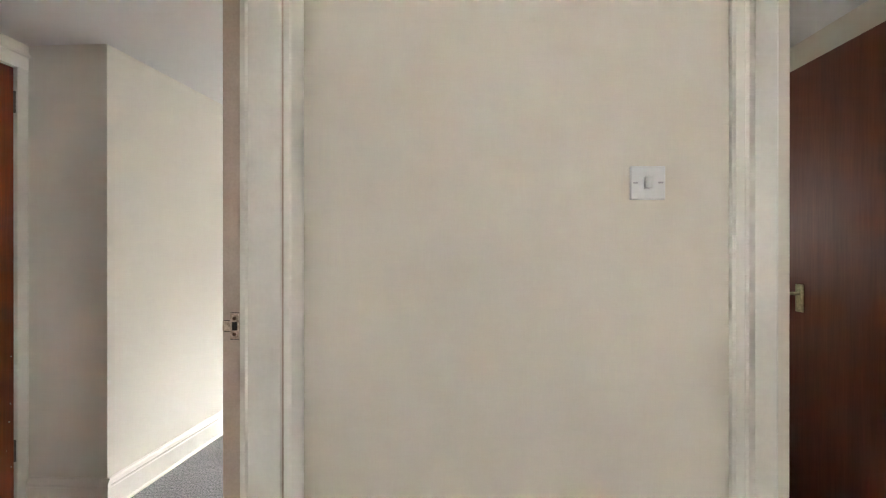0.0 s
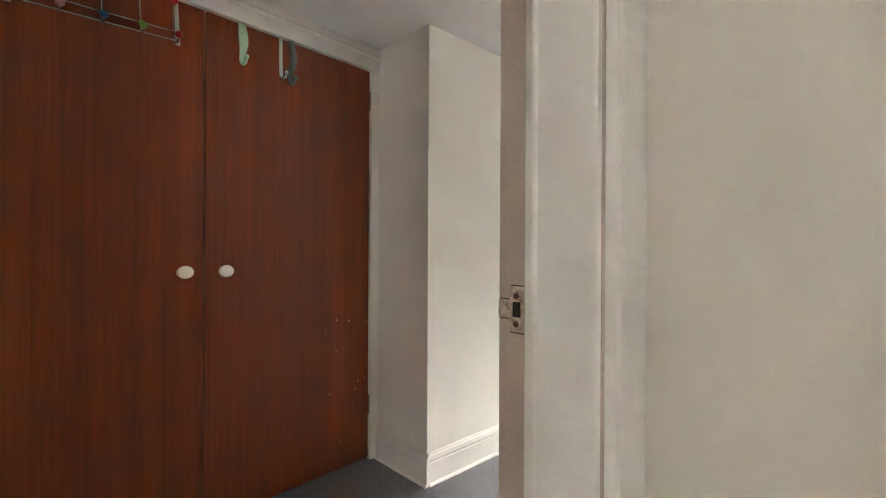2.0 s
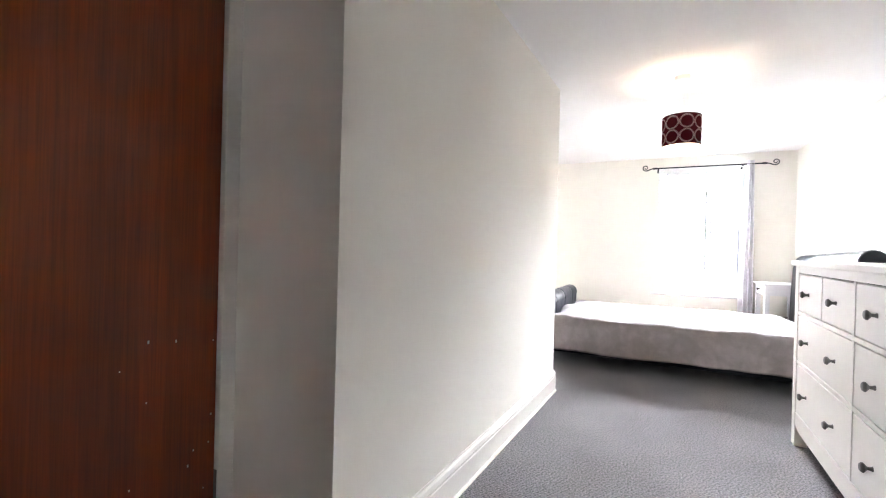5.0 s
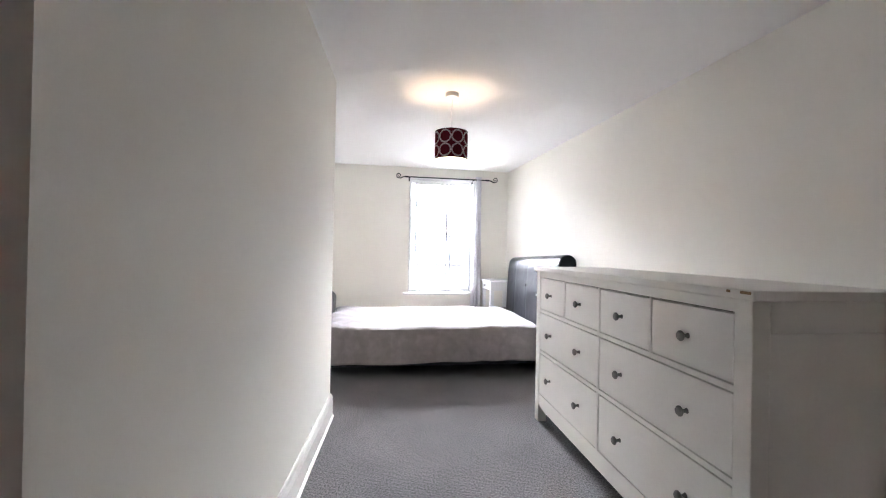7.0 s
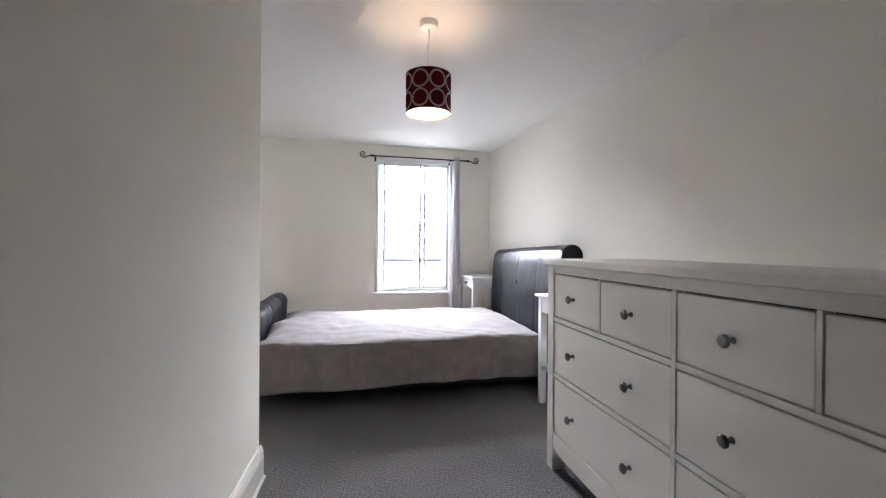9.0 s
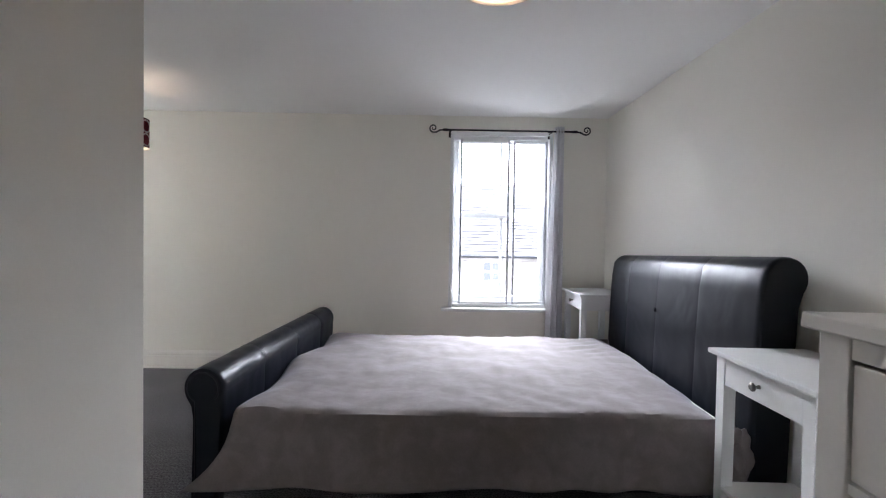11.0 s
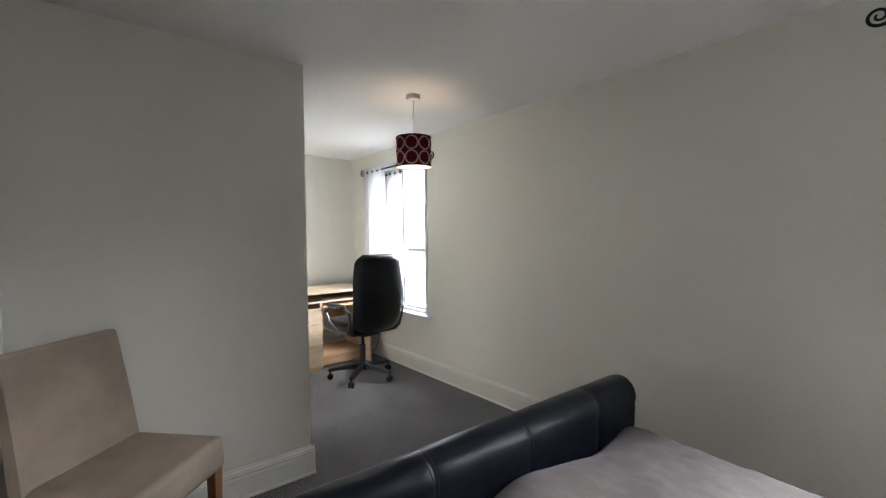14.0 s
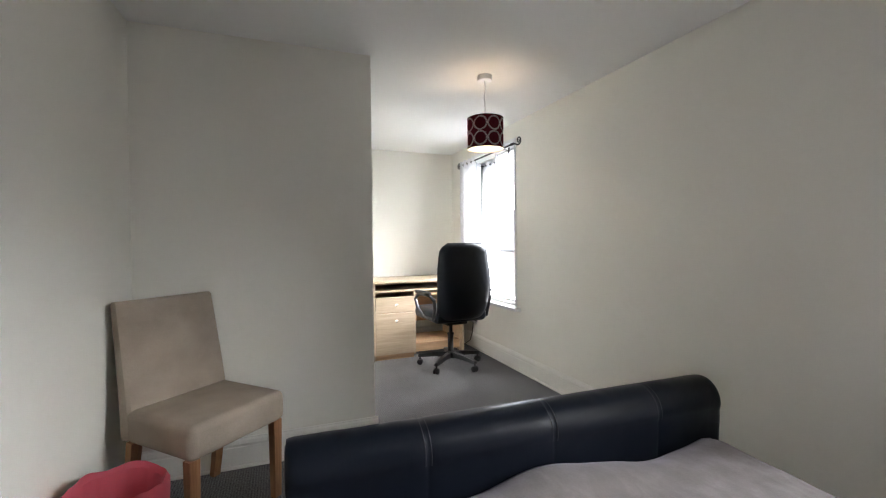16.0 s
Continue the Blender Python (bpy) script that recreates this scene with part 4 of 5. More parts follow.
def window(name, x0, x1, label, barred=True):
    t = empty(name, pose(0, 0, 0), label, "window", "", "structure")
    y = WY
    # inner sill board
    part("window_sill", bx(x0 - 0.06, x1 + 0.06, y - 0.05, y + 0.08, WZ0 - 0.028, WZ0 - 0.001, 0.006), M_WHITE, t)
    # timber lining of the reveal
    part("window_frame", bx(x0 + 0.0005, x0 + 0.03, y - 0.006, y + 0.18, WZ0, WZ1 - 0.03, 0.003), M_WHITE, t)
    part("window_frame", bx(x1 - 0.03, x1 - 0.0005, y - 0.006, y + 0.18, WZ0, WZ1 - 0.03, 0.003), M_WHITE, t)
    part("window_frame", bx(x0 + 0.0005, x1 - 0.0005, y - 0.006, y + 0.18, WZ1 - 0.0295, WZ1 - 0.0005, 0.003), M_WHITE, t)
    part("window_frame", bx(x0 + 0.031, x1 - 0.031, y + 0.081, y + 0.18, WZ0 + 0.0, WZ0 + 0.02, 0.003), M_WHITE, t)
    a, b = x0 + 0.032, x1 - 0.032
    mid = x0 + 0.505
    # secondary glazing: two sliding panels in a slim track
    part("track", bx(a, b, y + 0.03, y + 0.08, WZ0, WZ0 + 0.028, 0.003), M_WHITE, t)
    part("track", bx(a, b, y + 0.03, y + 0.08, WZ1 - 0.058, WZ1 - 0.0305, 0.003), M_WHITE, t)
    al = mat("grey_aluminium", (0.5, 0.51, 0.56), 0.45, metal=0.0, vary=0.03)
    slim = ((a + 0.055, mid + 0.005, 0.034), (mid + 0.04, b, 0.056)) if barred else ((a, mid - 0.04, 0.034), (mid - 0.058, b, 0.056))
    for p0, p1, yy in slim:
        s = part("sliding_panel", bx(p0, p0 + 0.017, y + yy, y + yy + 0.018, WZ0 + 0.0285, WZ1 - 0.0585, 0.002), al, t)
        part("panel_stile", bx(p1 - 0.017, p1, y + yy, y + yy + 0.018, WZ0 + 0.0285, WZ1 - 0.0585, 0.002), al, s)
        for z in (WZ0 + 0.0287, WZ1 - 0.0787):
            part("panel_rail", bx(p0 + 0.0172, p1 - 0.0172, y + yy + 0.001, y + yy + 0.017, z, z + 0.02, 0.002), M_WHITE, s)
        g = part("pane", sheet(p0 + 0.0175, p1 - 0.0175, y + yy + 0.009, WZ0 + 0.049, WZ1 - 0.079), M_GLASS, s)
        g.visible_shadow = False
    part("catch", bx(a + 0.05, a + 0.056, y + 0.028, y + 0.0338, 0.86, 0.95, 0.002), al, t)
    # timber sash behind it
    for z0, z1, yy in ((WZ0 + 0.021, 1.345, 0.09), (1.325, WZ1 - 0.031, 0.126)):
        if not barred:
            break
        s = part("sash", bx(a, a + 0.05, y + yy, y + yy + 0.034, z0, z1, 0.003), M_WHITE, t)
        part("sash_stile", bx(b - 0.05, b, y + yy, y + yy + 0.034, z0, z1, 0.003), M_WHITE, s)
        lowh = 0.07 if z0 < 1 else 0.036
        part("sash_rail", bx(a + 0.0502, b - 0.0502, y + yy, y + yy + 0.034, z0, z0 + lowh, 0.003), M_WHITE, s)
        part("sash_rail", bx(a + 0.0502, b - 0.0502, y + yy, y + yy + 0.034, z1 - 0.036, z1, 0.003), M_WHITE, s)
        mx = (a + b) / 2 + 0.02
        part("glazing_bar", bx(mx - 0.01, mx + 0.01, y + yy + 0.004, y + yy + 0.03, z0 + lowh, z1 - 0.0362), M_WHITE, s)
        for q0, q1 in ((a + 0.0504, mx - 0.0102), (mx + 0.0102, b - 0.0504)):
            g = part("pane", sheet(q0, q1, y + yy + 0.017, z0 + lowh + 0.0005, z1 - 0.0365), M_GLASS, s)
            g.visible_shadow = False
    if not barred:
        s = part("sash", bx(a, a + 0.025, y + 0.1, y + 0.134, WZ0 + 0.021, WZ1 - 0.031, 0.003), M_WHITE, t)
        part("sash_stile", bx(b - 0.025, b, y + 0.1, y + 0.134, WZ0 + 0.021, WZ1 - 0.031, 0.003), M_WHITE, s)
        for z in (WZ0 + 0.021, WZ1 - 0.067):
            part("sash_rail", bx(a + 0.0252, b - 0.0252, y + 0.1, y + 0.134, z, z + 0.036, 0.003), M_WHITE, s)
        part("pane", sheet(a + 0.0254, b - 0.0254, y + 0.117, WZ0 + 0.0575, WZ1 - 0.0675), M_GLASS, s).visible_shadow = False
    part("outer_sill", bx(x0 + 0.001, x1 - 0.001, y + 0.181, y + 0.28, WZ0 - 0.05, WZ0 + 0.005, 0.005), M_STONE, t)


window("window_1", *WIN[0], "tall white sash window with sliding secondary glazing")
window("window_2", *WIN[1], "tall white window in the desk alcove", False)


def curtain_rod(x0, x1, y, z):
    t = empty("curtain_rod", pose(x0, y, z), "black wrought iron curtain rod with scroll finials", "curtain rod", "curtain rods")
    L = x1 - x0
    part("rod", tube(bmesh.new(), [(0.13, 0, 0), (L - 0.13, 0, 0)], 0.0075, 10), M_IRON, t)
    for sg, xe in ((-1, 0.13), (1, L - 0.13)):
        part("collar", tube(bmesh.new(), [(xe - 0.02, 0, 0), (xe + 0.02, 0, 0)], 0.011, 10), M_IRON, t)
        pts = [(xe + sg * 0.02, 0, 0), (xe + sg * 0.05, 0, -0.006), (xe + sg * 0.075, 0, -0.02), (xe + sg * 0.095, 0, -0.022)]
        c = (xe + sg * 0.1, 0.012)
        for k in range(26):
            a = radians(-90 + 20 * k)
            r = 0.034 - 0.0011 * k
            pts.append((c[0] + sg * r * math.cos(a), 0, c[1] + r * math.sin(a)))
        part("scroll_finial", tube(bmesh.new(), pts, [0.0065] * 4 + [0.006 - 0.00008 * k for k in range(26)], 7), M_IRON, t, "", True)
    for xb in (0.17, L - 0.32):
        part("bracket", tube(bmesh.new(), [(xb, WY - y, -0.005), (xb, 0.03, -0.005), (xb, 0.004, -0.012), (xb, -0.008, -0.002)], 0.005, 6), M_IRON, t)
        part("wall_plate", bx(xb - 0.012, xb + 0.012, WY - y - 0.004, WY - y, -0.045, 0.02, 0.002), M_IRON, t)
    return t


RODZ = 2.022
curtain_rod(0.04, 1.365, 6.09, RODZ)
curtain_rod(-3.83, -2.55, 6.09, 1.945)


def curtain(x0, x1, xb0, xb1, y, z0, z1, folds):
    t = empty("curtain", pose(0, 0, 0), "white cotton eyelet curtain drawn to one side", "curtain", "curtains")
    nu, nv = folds * 12, 26
    bm = bmesh.new()
    g = []
    for i in range(nu + 1):
        u = i / nu
        col = []
        for j in range(nv + 1):
            v = j / nv
            x = (x0 + (x1 - x0) * u) * (1 - v) + (xb0 + (xb1 - xb0) * u) * v
            amp = 0.026 + 0.012 * v
            ph = u * folds * 2 * math.pi + 0.5 * math.sin(v * 3)
            yy = y + amp * math.sin(ph) + 0.008 * noise.noise(Vector((u * 6, v * 3, 1)))
            col.append(bm.verts.new((x + 0.008 * math.sin(2 * ph), yy, z1 + (z0 - z1) * v)))
        g.append(col)
    for i in range(nu):
        for j in range(nv):
            bm.faces.new((g[i][j], g[i + 1][j], g[i + 1][j + 1], g[i][j + 1]))
    c = part("cloth", bm, M_CURT, t, "", True)
    for k in range(folds * 2):
        u = (k + 0.5) / (folds * 2)
        x = x0 + (x1 - x0) * u
        pts = [(x, y + 0.02 * math.cos(a), z1 - 0.038 + 0.02 * math.sin(a)) for a in [2 * math.pi * q / 12 for q in range(13)]]
        part("eyelet", tube(bmesh.new(), pts, 0.003, 5), M_CHROME, t)
    return c


curtain(1.075, 1.145, 1.01, 1.165, 6.09, 0.03, 2.06, 3)
curtain(-3.79, -3.4, -3.77, -3.41, 6.09, 0.33, 1.983, 4)


# ---- desk alcove ----
def desk():
    t = empty("desk", pose(-3.49, 5.06, 0), "pale beech laminate desk with drawer, cupboard and open shelves", "desk")
    D, W, T = 0.56, 0.93, 0.755
    part("top", bx(-D, 0.01, -0.01, W + 0.01, T - 0.022, T, 0.003), M_BEECH, t)
    for y in (0, W - 0.018):
        part("side_panel", bx(-D, 0, y, y + 0.018, 0, T - 0.0222), M_BEECH, t)
    part("side_panel", bx(-D, -0.004, 0.4, 0.416, 0.03, 0.648), M_BEECH, t)
    part("upper_shelf", bx(-D + 0.02, -0.004, 0.0182, W - 0.0182, 0.649, 0.665, 0.001), M_BEECH, t)
    part("keyboard_shelf", bx(-D + 0.1, 0.02, 0.4165, W - 0.0185, 0.605, 0.62, 0.001), M_BEECHD, t)
    part("back_panel", bx(-D + 0.001, -D + 0.015, 0.0184, W - 0.0184, 0.25, T - 0.0224), M_BEECHD, t)
    part("foot_shelf", bx(-D + 0.02, -0.08, 0.4165, W - 0.0185, 0.1, 0.116, 0.001), M_BEECHD, t)
    part("foot_panel", bx(-0.095, -0.0802, 0.4165, W - 0.0185, 0.03, 0.0998), M_BEECHD, t)
    part("plinth", bx(-D + 0.02, -0.02, 0.0185, 0.3995, 0.0, 0.045), M_BEECHD, t)
    d = part("drawer", bx(-0.018, 0.002, 0.02, 0.399, 0.452, 0.6, 0.002), M_BEECH, t)
    c = part("cupboard_door", bx(-0.018, 0.002, 0.02, 0.399, 0.05, 0.446, 0.002), M_BEECH, t)
    for o, z in ((d, 0.525), (c, 0.37)):
        kb = lathe(bmesh.new(), [(0.006, 0), (0.005, 0.008), (0.01, 0.012), (0.011, 0.018), (0.006, 0.022), (0, 0.022)], 12, pose(0.002, 0.215, z, 0, 90, 0))
        part("knob", kb, M_CHROME, o, "small steel knob", True)


desk()


def office_chair():
    t = empty("office_chair", pose(-3.1, 5.68, 0, 0, 0, 4), "black leather high-back office chair on castors facing the desk", "office chair")
    # padded back, seen from behind
    bm = bmesh.new()
    nu, nv = 16, 22
    def outline(v):
        w = 0.225 + 0.025 * math.sin(math.pi * min(1, v * 1.15)) 
        if v > 0.86:
            w *= 1 - 0.3 * ((v - 0.86) / 0.14) ** 2.6
        if v < 0.12:
            w *= 0.86 + 0.14 * math.sqrt(v / 0.12)
        return w
    for side in (0, 1):
        g = []
        for j in range(nv + 1):
            v = 0.5 - 0.5 * math.cos(math.pi * j / nv)
            w = outline(v)
            row = []
            for i in range(nu + 1):
                u = -1 + 2 * i / nu
                e = (1 - abs(u) ** 4) ** 0.5 * (1 - abs(2 * v - 1) ** 8) ** 0.5
                th = (0.05 if side == 0 else 0.045) * e
                lean = 0.24 + 0.11 * v + 0.035 * math.sin(v * 5) - 0.04 * abs(u) ** 2
                x = lean + (th if side == 0 else -th)
                row.append(bm.verts.new((x, u * w, 0.455 + 0.655 * v)))
            g.append(row)
        for j in range(nv):
            for i in range(nu):
                bm.faces.new((g[j][i], g[j][i + 1], g[j + 1][i + 1], g[j + 1][i]))
    bmesh.ops.remove_doubles(bm, verts=bm.verts[:], dist=0.0006)
    part("backrest", bm, M_LEATH, t, "tall padded black leather backrest", True)
    part("back_piping", tube(bmesh.new(), [(0.24 + 0.11 * v + 0.035 * math.sin(v * 5) - 0.04, s * outline(v), 0.455 + 0.655 * v) for s in (-1, 1) for v in ([k / 20 for k in range(21)] if s < 0 else [1 - k / 20 for k in range(21)])], 0.006, 6), M_LEATH, t, "", True)
    bm = bx(-0.27, 0.24, -0.25, 0.25, 0.43, 0.54, 0.045, 4)
    part("seat", bm, M_LEATH, t, "", True)
    part("seat_plate", bx(-0.12, 0.14, -0.1, 0.1, 0.395, 0.43, 0.006), M_BPLAST, t)
    for s in (-1, 1):
        pts = [(0.2, s * 0.26, 0.47), (0.05, s * 0.285, 0.48), (-0.06, s * 0.295, 0.54), (-0.1, s * 0.3, 0.62), (-0.02, s * 0.3, 0.67), (0.1, s * 0.3, 0.68), (0.2, s * 0.29, 0.675), (0.245, s * 0.27, 0.64), (0.235, s * 0.26, 0.56), (0.2, s * 0.26, 0.47)]
        part("arm_frame", tube(bmesh.new(), pts, 0.014, 8), M_BPLAST, t, "", True)
        part("arm_pad", bx(-0.06, 0.2, s * 0.3 - 0.028, s * 0.3 + 0.028, 0.678, 0.705, 0.011, 3), M_BPLAST, t, "", True)
    part("gas_lift", lathe(bmesh.new(), [(0.024, 0.1), (0.026, 0.12), (0.026, 0.28), (0.03, 0.285), (0.03, 0.3), (0.018, 0.305), (0.018, 0.4), (0, 0.4)], 16), M_BPLAST, t, "", True)
    part("tilt_lever", tube(bmesh.new(), [(0.02, 0.08, 0.415), (0.04, 0.2, 0.41), (0.05, 0.25, 0.39)], 0.006, 6), M_BPLAST, t)
    part("hub", lathe(bmesh.new(), [(0, 0.075), (0.05, 0.078), (0.055, 0.1), (0.045, 0.13), (0.026, 0.14), (0, 0.14)], 20), M_BPLAST, t, "", True)
    for k in range(5):
        a = radians(72 * k + 20)
        d = Vector((math.cos(a), math.sin(a), 0))
        n = Vector((-d.y, d.x, 0))
        bm = bmesh.new()
        rings = []
        for r, hw, z0, z1 in ((0.03, 0.026, 0.085, 0.13), (0.15, 0.023, 0.085, 0.12), (0.29, 0.018, 0.072, 0.098), (0.3, 0.012, 0.074, 0.092)):
            rings.append([bm.verts.new(d * r + n * (sx * hw) + Vector((0, 0, z))) for sx, z in ((-1, z0), (1, z0), (0.7, z1), (-0.7, z1))])
        for p, q in zip(rings, rings[1:]):
            for i in range(4):
                bm.faces.new((p[i], p[(i + 1) % 4], q[(i + 1) % 4], q[i]))
        bm.faces.new(rings[0][::-1])
        bm.faces.new(rings[-1])
        sp = part("base_spoke", bm, M_BPLAST, t)
        for s in (-1, 1):
            w = lathe(bmesh.new(), [(0, -0.009), (0.02, -0.009), (0.026, -0.005), (0.026, 0.005), (0.02, 0.009), (0, 0.009)], 16, Matrix.Translation(d * 0.285 + n * (s * 0.014) + Vector((0, 0, 0.026))) @ pose(0, 0, 0, 0, 0, 72 * k + 20) @ pose(0, 0, 0, 90))
            part("castor_wheel", w, M_BPLAST, sp, "", True)
        part("castor_stem", tube(bmesh.new(), [d * 0.285 + Vector((0, 0, 0.03)), d * 0.285 + Vector((0, 0, 0.075))], 0.008, 8), M_BPLAST, sp)


office_chair()


def sockets():
    t = empty("wall_socket", pose(-3.62, WY, 0.3), "white plastic double wall socket with a plug under the window", "socket")
    part("plate", bx(-0.073, 0.073, -0.009, 0, -0.043, 0.043, 0.003), M_PLAST, t)
    part("plug", bx(0.012, 0.058, -0.045, -0.009, -0.025, 0.02, 0.006), M_PLAST, t)
    part("cable", tube(bmesh.new(), [(0.035, -0.03, -0.02), (0.04, -0.04, -0.12), (0.0, -0.05, -0.22), (-0.12, -0.06, -0.29)], 0.004, 6), M_BPLAST, t)


sockets()


# ---- corner by the bed: dining chair and bin ----
def dining_chair():
    t = empty("dining_chair", pose(-1.588, 3.955, 0, 0, 0, 43.5) @ Matrix.Diagonal((0.93, 1.05, 0.995, 1)), "beige suede upholstered dining chair with oak legs", "chair")
    # front of the chair looks along local +x
    def cushion(x0, x1, y0, y1, z0, z1, bev):
        return bx(x0, x1, y0, y1, z0, z1, bev, 4)
    bm = cushion(-0.2, 0.225, -0.21, 0.21, 0.345, 0.475, 0.03)
    for v in bm.verts:
        if v.co.z > 0.42:
            v.co.z += 0.008 * (1 - (v.co.x / 0.25) ** 2) * (1 - (v.co.y / 0.23) ** 2)
    part("seat", bm, M_SUEDE, t, "", True)
    bm = bmesh.new()
    n = 10
    rings = []
    for j in range(n + 1):
        v = j / n
        z = 0.36 + 0.53 * v
        lean = -0.2 - 0.095 * v ** 1.2
        w = 0.208 - 0.012 * v
        th = 0.034 - 0.01 * v
        r = [(-th, -w), (-th, w), (-th * 0.3, w + 0.006), (th * 0.7, w), (th, w - 0.012), (th + 0.006, 0), (th, -w + 0.012), (th * 0.7, -w), (-th * 0.3, -w - 0.006)]
        rings.append([bm.verts.new((lean + a, b, z)) for a, b in r])
    for a, b in zip(rings, rings[1:]):
        for i in range(9):
            bm.faces.new((a[i], a[(i + 1) % 9], b[(i + 1) % 9], b[i]))
    top = [bm.verts.new((v.co.x * 0.6 - 0.295 * 0.4, v.co.y * 0.985  , 0.898)) for v in rings[-1]]
    for i in range(9):
        bm.faces.new((rings[-1][i], rings[-1][(i + 1) % 9], top[(i + 1) % 9], top[i]))
    bm.faces.new(top)
    bm.faces.new(rings[0][::-1])
    part("backrest", bm, M_SUEDE, t, "", True)
    for x, y, k in ((0.185, -0.182, 0), (0.185, 0.182, 0), (-0.19, -0.182, -0.06), (-0.19, 0.182, -0.06)):
        bm = bmesh.new()
        vs = box(bm, x - 0.02, x + 0.02, y - 0.02, y + 0.02, 0, 0.346)
        for v in vs:
            if v.co.z < 0.01:
                v.co.x = x + k + (v.co.x - x) * 0.8
                v.co.y = y + (v.co.y - y) * 0.8
        part("leg", bm, M_OAK, t, "square oak leg")


dining_chair()


def waste_bin():
    t = empty("waste_bin", pose(-1.15, 3.765, 0) @ Matrix.Diagonal((1.0, 1.0, 1.37, 1)), "small white bin with a red plastic liner over its rim", "waste bin")
    part("body", lathe(bmesh.new(), [(0, 0), (0.095, 0), (0.1, 0.01), (0.128, 0.27), (0.122, 0.27), (0.094, 0.012), (0, 0.012)], 28), M_PLAST, t, "", True)
    bm = bmesh.new()
    n = 56
    prof = [(0.136, 0.2), (0.138, 0.25), (0.137, 0.275), (0.13, 0.284), (0.121, 0.272), (0.112, 0.2), (0.1, 0.12), (0.06, 0.05), (0.0, 0.045)]
    rings = []
    for k, (r, z) in enumerate(prof):
        ring = []
        for i in range(n):
            a = 2 * math.pi * i / n
            w = noise.noise(Vector((math.cos(a) * 3, math.sin(a) * 3, z * 9)))
            w2 = noise.noise(Vector((math.cos(a) * 9, math.sin(a) * 9, z * 20)))
            out = 1 if k < 4 else -1
            ring.append(bm.verts.new(((r + 0.004 * w2 + (0.006 * abs(w) * out)) * math.cos(a), (r + 0.004 * w2 + 0.006 * abs(w) * out) * math.sin(a), z + 0.012 * w + (0.02 * w2 if k == 0 else 0))))
        rings.append(ring)
    for a, b in zip(rings, rings[1:]):
        for i in range(n):
            bm.faces.new((a[i], a[(i + 1) % n], b[(i + 1) % n], b[i]))
    part("liner", bm, M_LINER, t, "crinkled red plastic liner", True)


waste_bin()


# ---- street outside ----
setting("ground", bx(-120, 120, 6.6, 300, -4.3, -4.2), M_ROAD, "grey street seen from above", "street")


def slate_material():
    m = mat("lapped_roof_slates", (0.06, 0.057, 0.063), 0.7, vary=0.12, scale=0.8, fine=14, bump=0.3)
    nt = m.node_tree
    b = nt.nodes["Principled BSDF"]
    geo = nt.nodes.new("ShaderNodeNewGeometry")
    r = nt.nodes.new("ShaderNodeMapRange")
    r.inputs["To Min"].default_value, r.inputs["To Max"].default_value = 0.65, 1.35
    mul = nt.nodes.new("ShaderNodeMixRGB")
    mul.blend_type = "MULTIPLY"
    mul.inputs[0].default_value = 1.0
    nt.links.new(geo.outputs["Random Per Island"], r.inputs["Value"])
    nt.links.new(b.inputs["Base Color"].links[0].from_socket, mul.inputs[1])
    nt.links.new(r.outputs[0], mul.inputs[2])
    nt.links.new(mul.outputs[0], b.inputs["Base Color"])
    return m


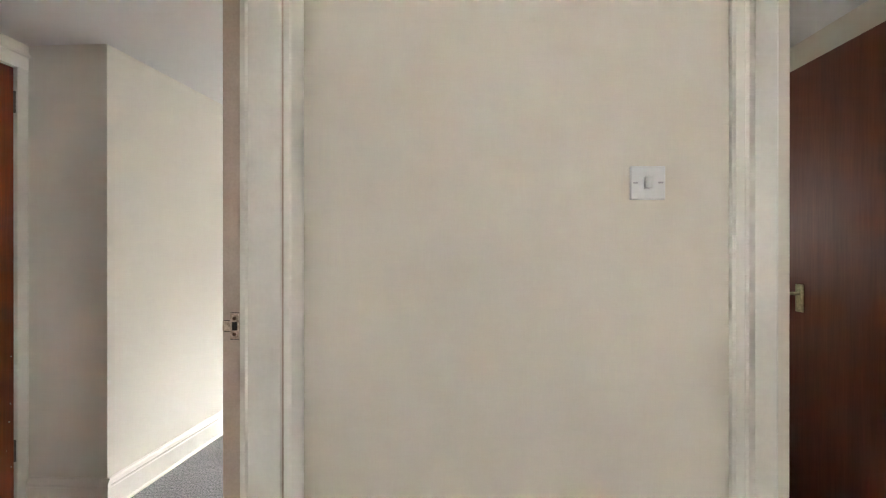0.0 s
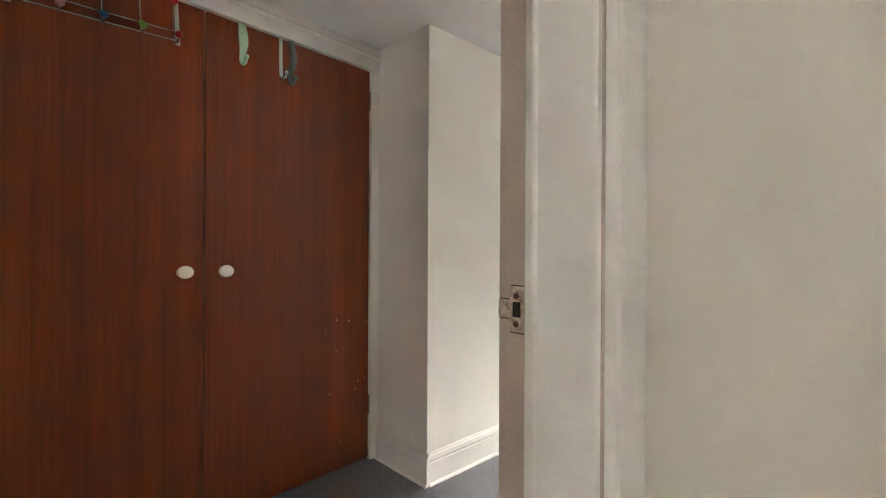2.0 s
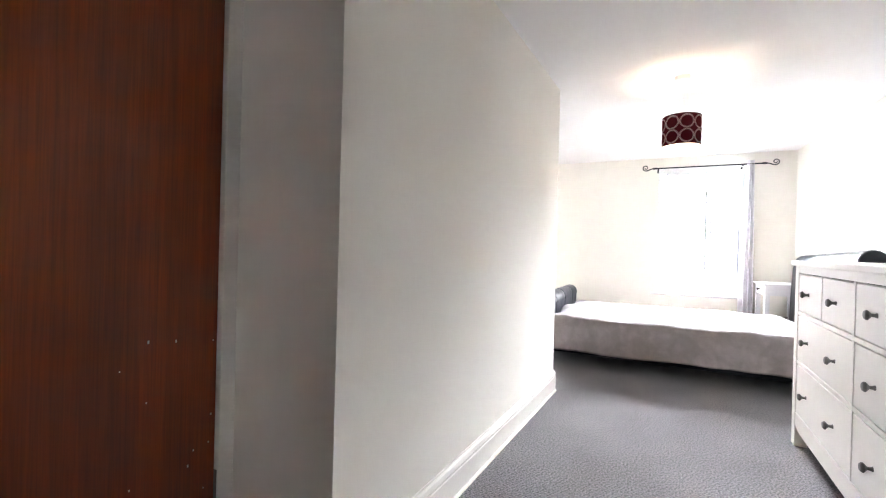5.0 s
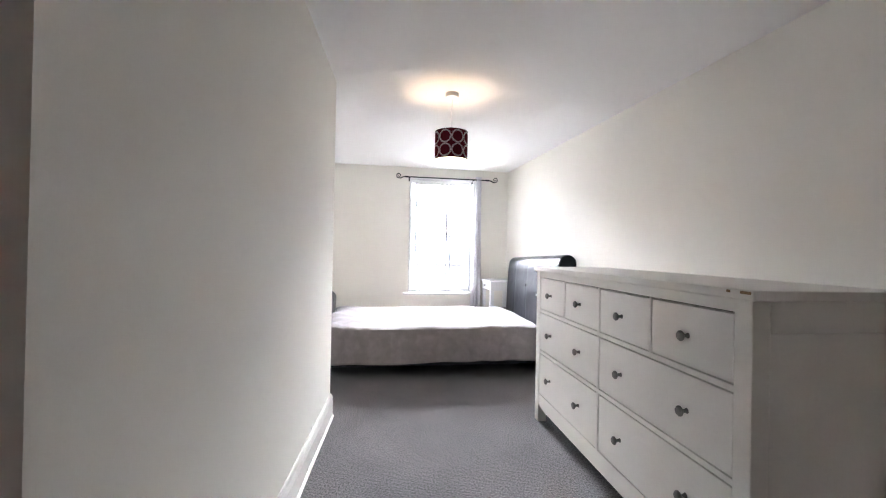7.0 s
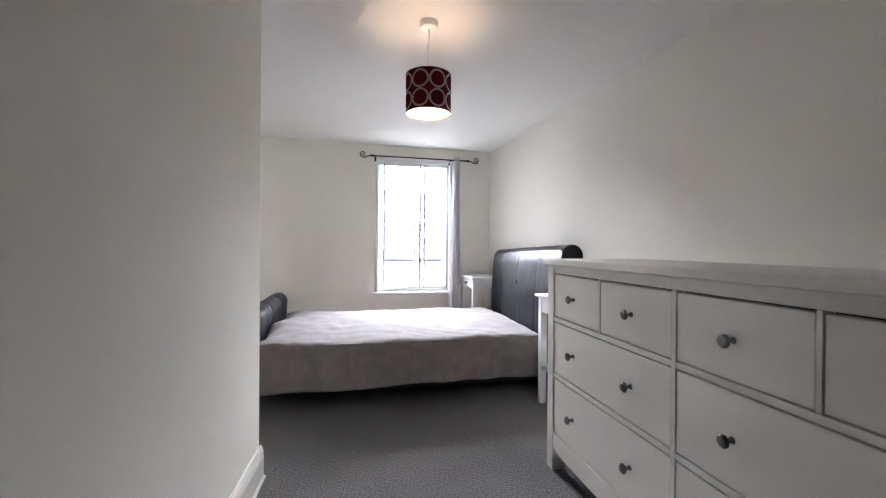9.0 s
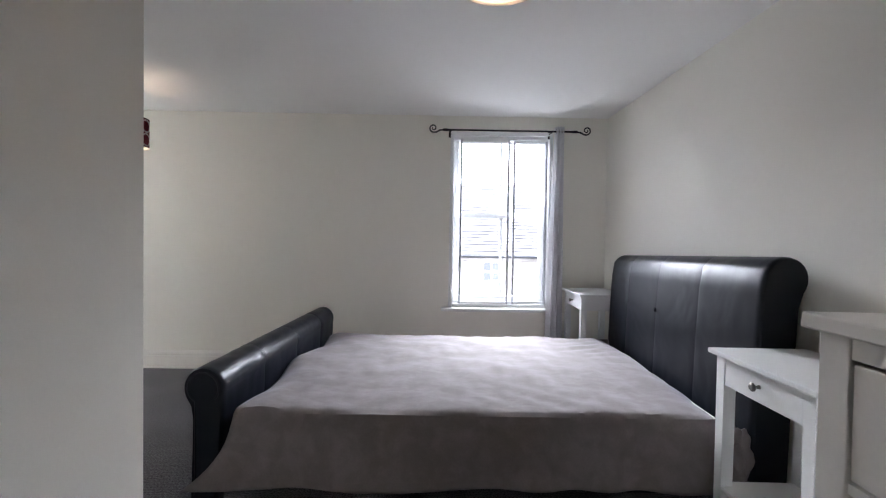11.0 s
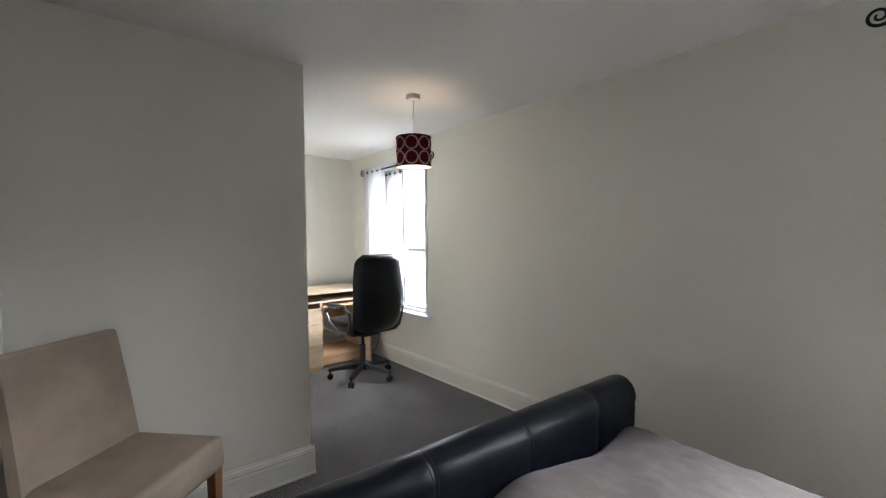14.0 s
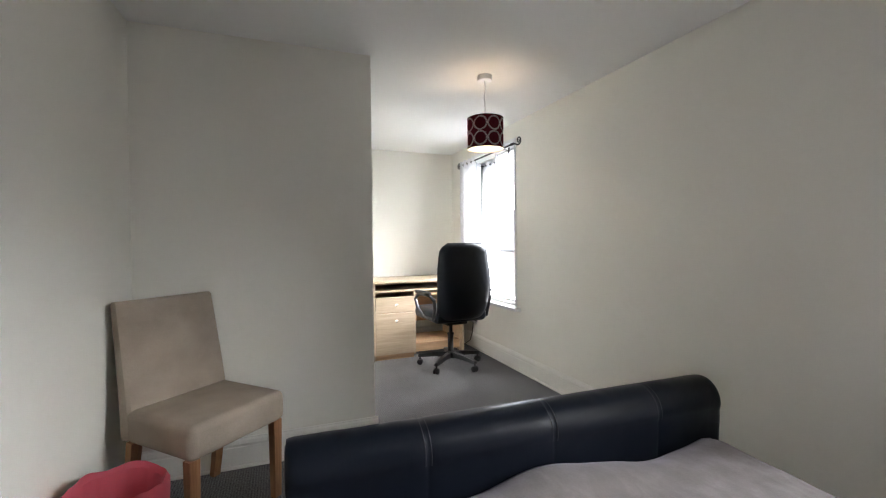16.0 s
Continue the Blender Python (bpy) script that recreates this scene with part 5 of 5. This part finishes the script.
def stone_house():
    t = empty("stone_house", pose(-6, 20, -4.2), "pale stone house across the street with slate roof", "house")
    E = 4.69
    wz0, wz1, ww = 3.58, 4.5, 0.86
    openings = [5.53, 7.93, 10.33]
    bm = bmesh.new()
    edges = [-34] + [x for w in openings for x in (w, w + ww)] + [22]
    for a, b in zip(edges[::2], edges[1::2]):
        box(bm, a, b, 0, 0.4, 0, E)
    for a in openings:
        box(bm, a, a + ww, 0, 0.4, 0, wz0)
        box(bm, a, a + ww, 0, 0.4, wz1, E)
    part("wall", bm, M_STONE, t)
    bm = bmesh.new()
    extrude_profile(bm, [(-0.25, E - 0.05), (-0.25, E + 0.05), (3.2, E + 3.42), (6.6, E + 0.05), (6.6, E - 0.05)], "x", -34.3, 22.3)
    part("roof", bm, M_SLATE, t)
    # slates in lapped courses, each a little off its neighbours
    rs = random.Random(23)
    verts, faces = [], []
    slope = math.atan2(3.37, 3.45)
    cs, sn = math.cos(slope), math.sin(slope)
    for k in range(24):
        u0 = 0.2 * k
        x = -9.0 + 0.16 * (k % 2)
        while x < 19.0:
            w = rs.uniform(0.26, 0.36)
            drop, lift = rs.uniform(-0.012, 0.012), rs.uniform(0.03, 0.05)
            base = len(verts)
            for uu, hh in ((u0 + drop, 0.012), (u0 + 0.23, 0.004), (u0 + 0.23, 0.016), (u0 + drop, lift)):
                for xx in (x + 0.004, x + w - 0.004):
                    verts.append((xx, -0.25 + uu * cs - hh * sn, E + 0.05 + uu * sn + hh * cs))
            faces += [tuple(base + i for i in q) for q in ((0, 1, 3, 2), (2, 3, 5, 4), (4, 5, 7, 6), (6, 7, 1, 0), (0, 2, 4, 6), (1, 7, 5, 3))]
            x += w
    me = bpy.data.meshes.new("slates")
    me.from_pydata(verts, [], faces)
    me.materials.append(slate_material())
    o = new("slates", me)
    o.parent = t
    tagged(o, "lapped grey slates of the roof", "", "", "stuff")
    part("gutter", tube(bmesh.new(), [(-34.3, -0.3, E), (22.3, -0.3, E)], 0.06, 8), M_IRON, t)
    zm = (wz0 + wz1) / 2
    for wx0 in openings:
        wx1, mid = wx0 + ww, wx0 + ww / 2
        w = part("window", bx(wx0, wx1, 0.12, 0.16, wz0, wz0 + 0.08), M_WHITE, t)
        part("frame", bx(wx0, wx1, 0.12, 0.16, wz1 - 0.08, wz1), M_WHITE, w)
        for x in (wx0, mid - 0.04, wx1 - 0.08):
            part("frame", bx(x, x + 0.08, 0.12, 0.16, wz0 + 0.08, wz1 - 0.08), M_WHITE, w)
        for x0, x1 in ((wx0 + 0.0802, mid - 0.0402), (mid + 0.0402, wx1 - 0.0802)):
            part("frame", bx(x0, x1, 0.125, 0.155, zm - 0.03, zm + 0.03), M_WHITE, w)
            for z0, z1 in ((wz0 + 0.08, zm - 0.03), (zm + 0.03, wz1 - 0.08)):
                part("pane", bx(x0, x1, 0.135, 0.145, z0, z1), M_PANE_DARK, w)
        part("sill", bx(wx0 - 0.1, wx1 + 0.1, -0.08, 0.12, wz0 - 0.1, wz0 - 0.001), M_STONE, w)
        part("lintel", bx(wx0 - 0.12, wx1 + 0.12, -0.04, 0.0, wz1 + 0.001, wz1 + 0.18, 0.01), M_STONE, w)
    # mullioned windows of the lower storey
    lows = [5.0, 7.4, 9.8]
    for lx in lows:
        lo = part("window", bx(lx, lx + 1.9, -0.035, 0.0, 2.6, 2.72), M_STONE, t)
        for x0, x1 in ((lx + 0.12, lx + 0.45), (lx + 0.6, lx + 1.03), (lx + 1.15, lx + 1.55)):
            part("pane", bx(x0, x1, -0.012, -0.002, 1.4, 2.58), M_PANE_DARK, lo)
            part("frame", bx(x0 - 0.04, x0 - 0.001, -0.03, -0.001, 1.4, 2.58), M_WHITE, lo)
    # stones of the wall about the window
    rnd = random.Random(5)
    shapes = []
    for k in range(6):
        bw, bh = rnd.uniform(0.25, 0.5), rnd.uniform(0.14, 0.24)
        bm = bx(-bw / 2, bw / 2, -0.03, 0.02, -bh / 2, bh / 2, 0.02, 1)
        shapes.append(bm)
    meshes = []
    for bm in shapes:
        o = part("stone", bm, M_STONE, t)
        o.matrix_basis = pose(5.0 + 0.6 * len(meshes), 0, 3.2)
        meshes.append(o.data)
    for z in [0.9 + 0.25 * k for k in range(15)]:
        x = 2.0 + rnd.uniform(0, 0.3)
        while x < 13 and z < E - 0.1:
            m = rnd.choice(meshes)
            if not any(w - 0.35 < x < w + ww + 0.35 and wz0 - 0.25 < z < wz1 + 0.3 for w in openings) and not any(w - 0.2 < x < w + 2.0 and 1.2 < z < 2.85 for w in lows):
                o = new("stone", m)
                o.parent = t
                o.matrix_basis = pose(x, rnd.uniform(-0.004, 0.004), z + rnd.uniform(-0.02, 0.02))
            x += rnd.uniform(0.4, 0.6)
    part("chimney", bx(3.2, 4.1, 2.7, 3.5, E + 2.8, E + 5.0, 0.02), M_STONE, t)


stone_house()
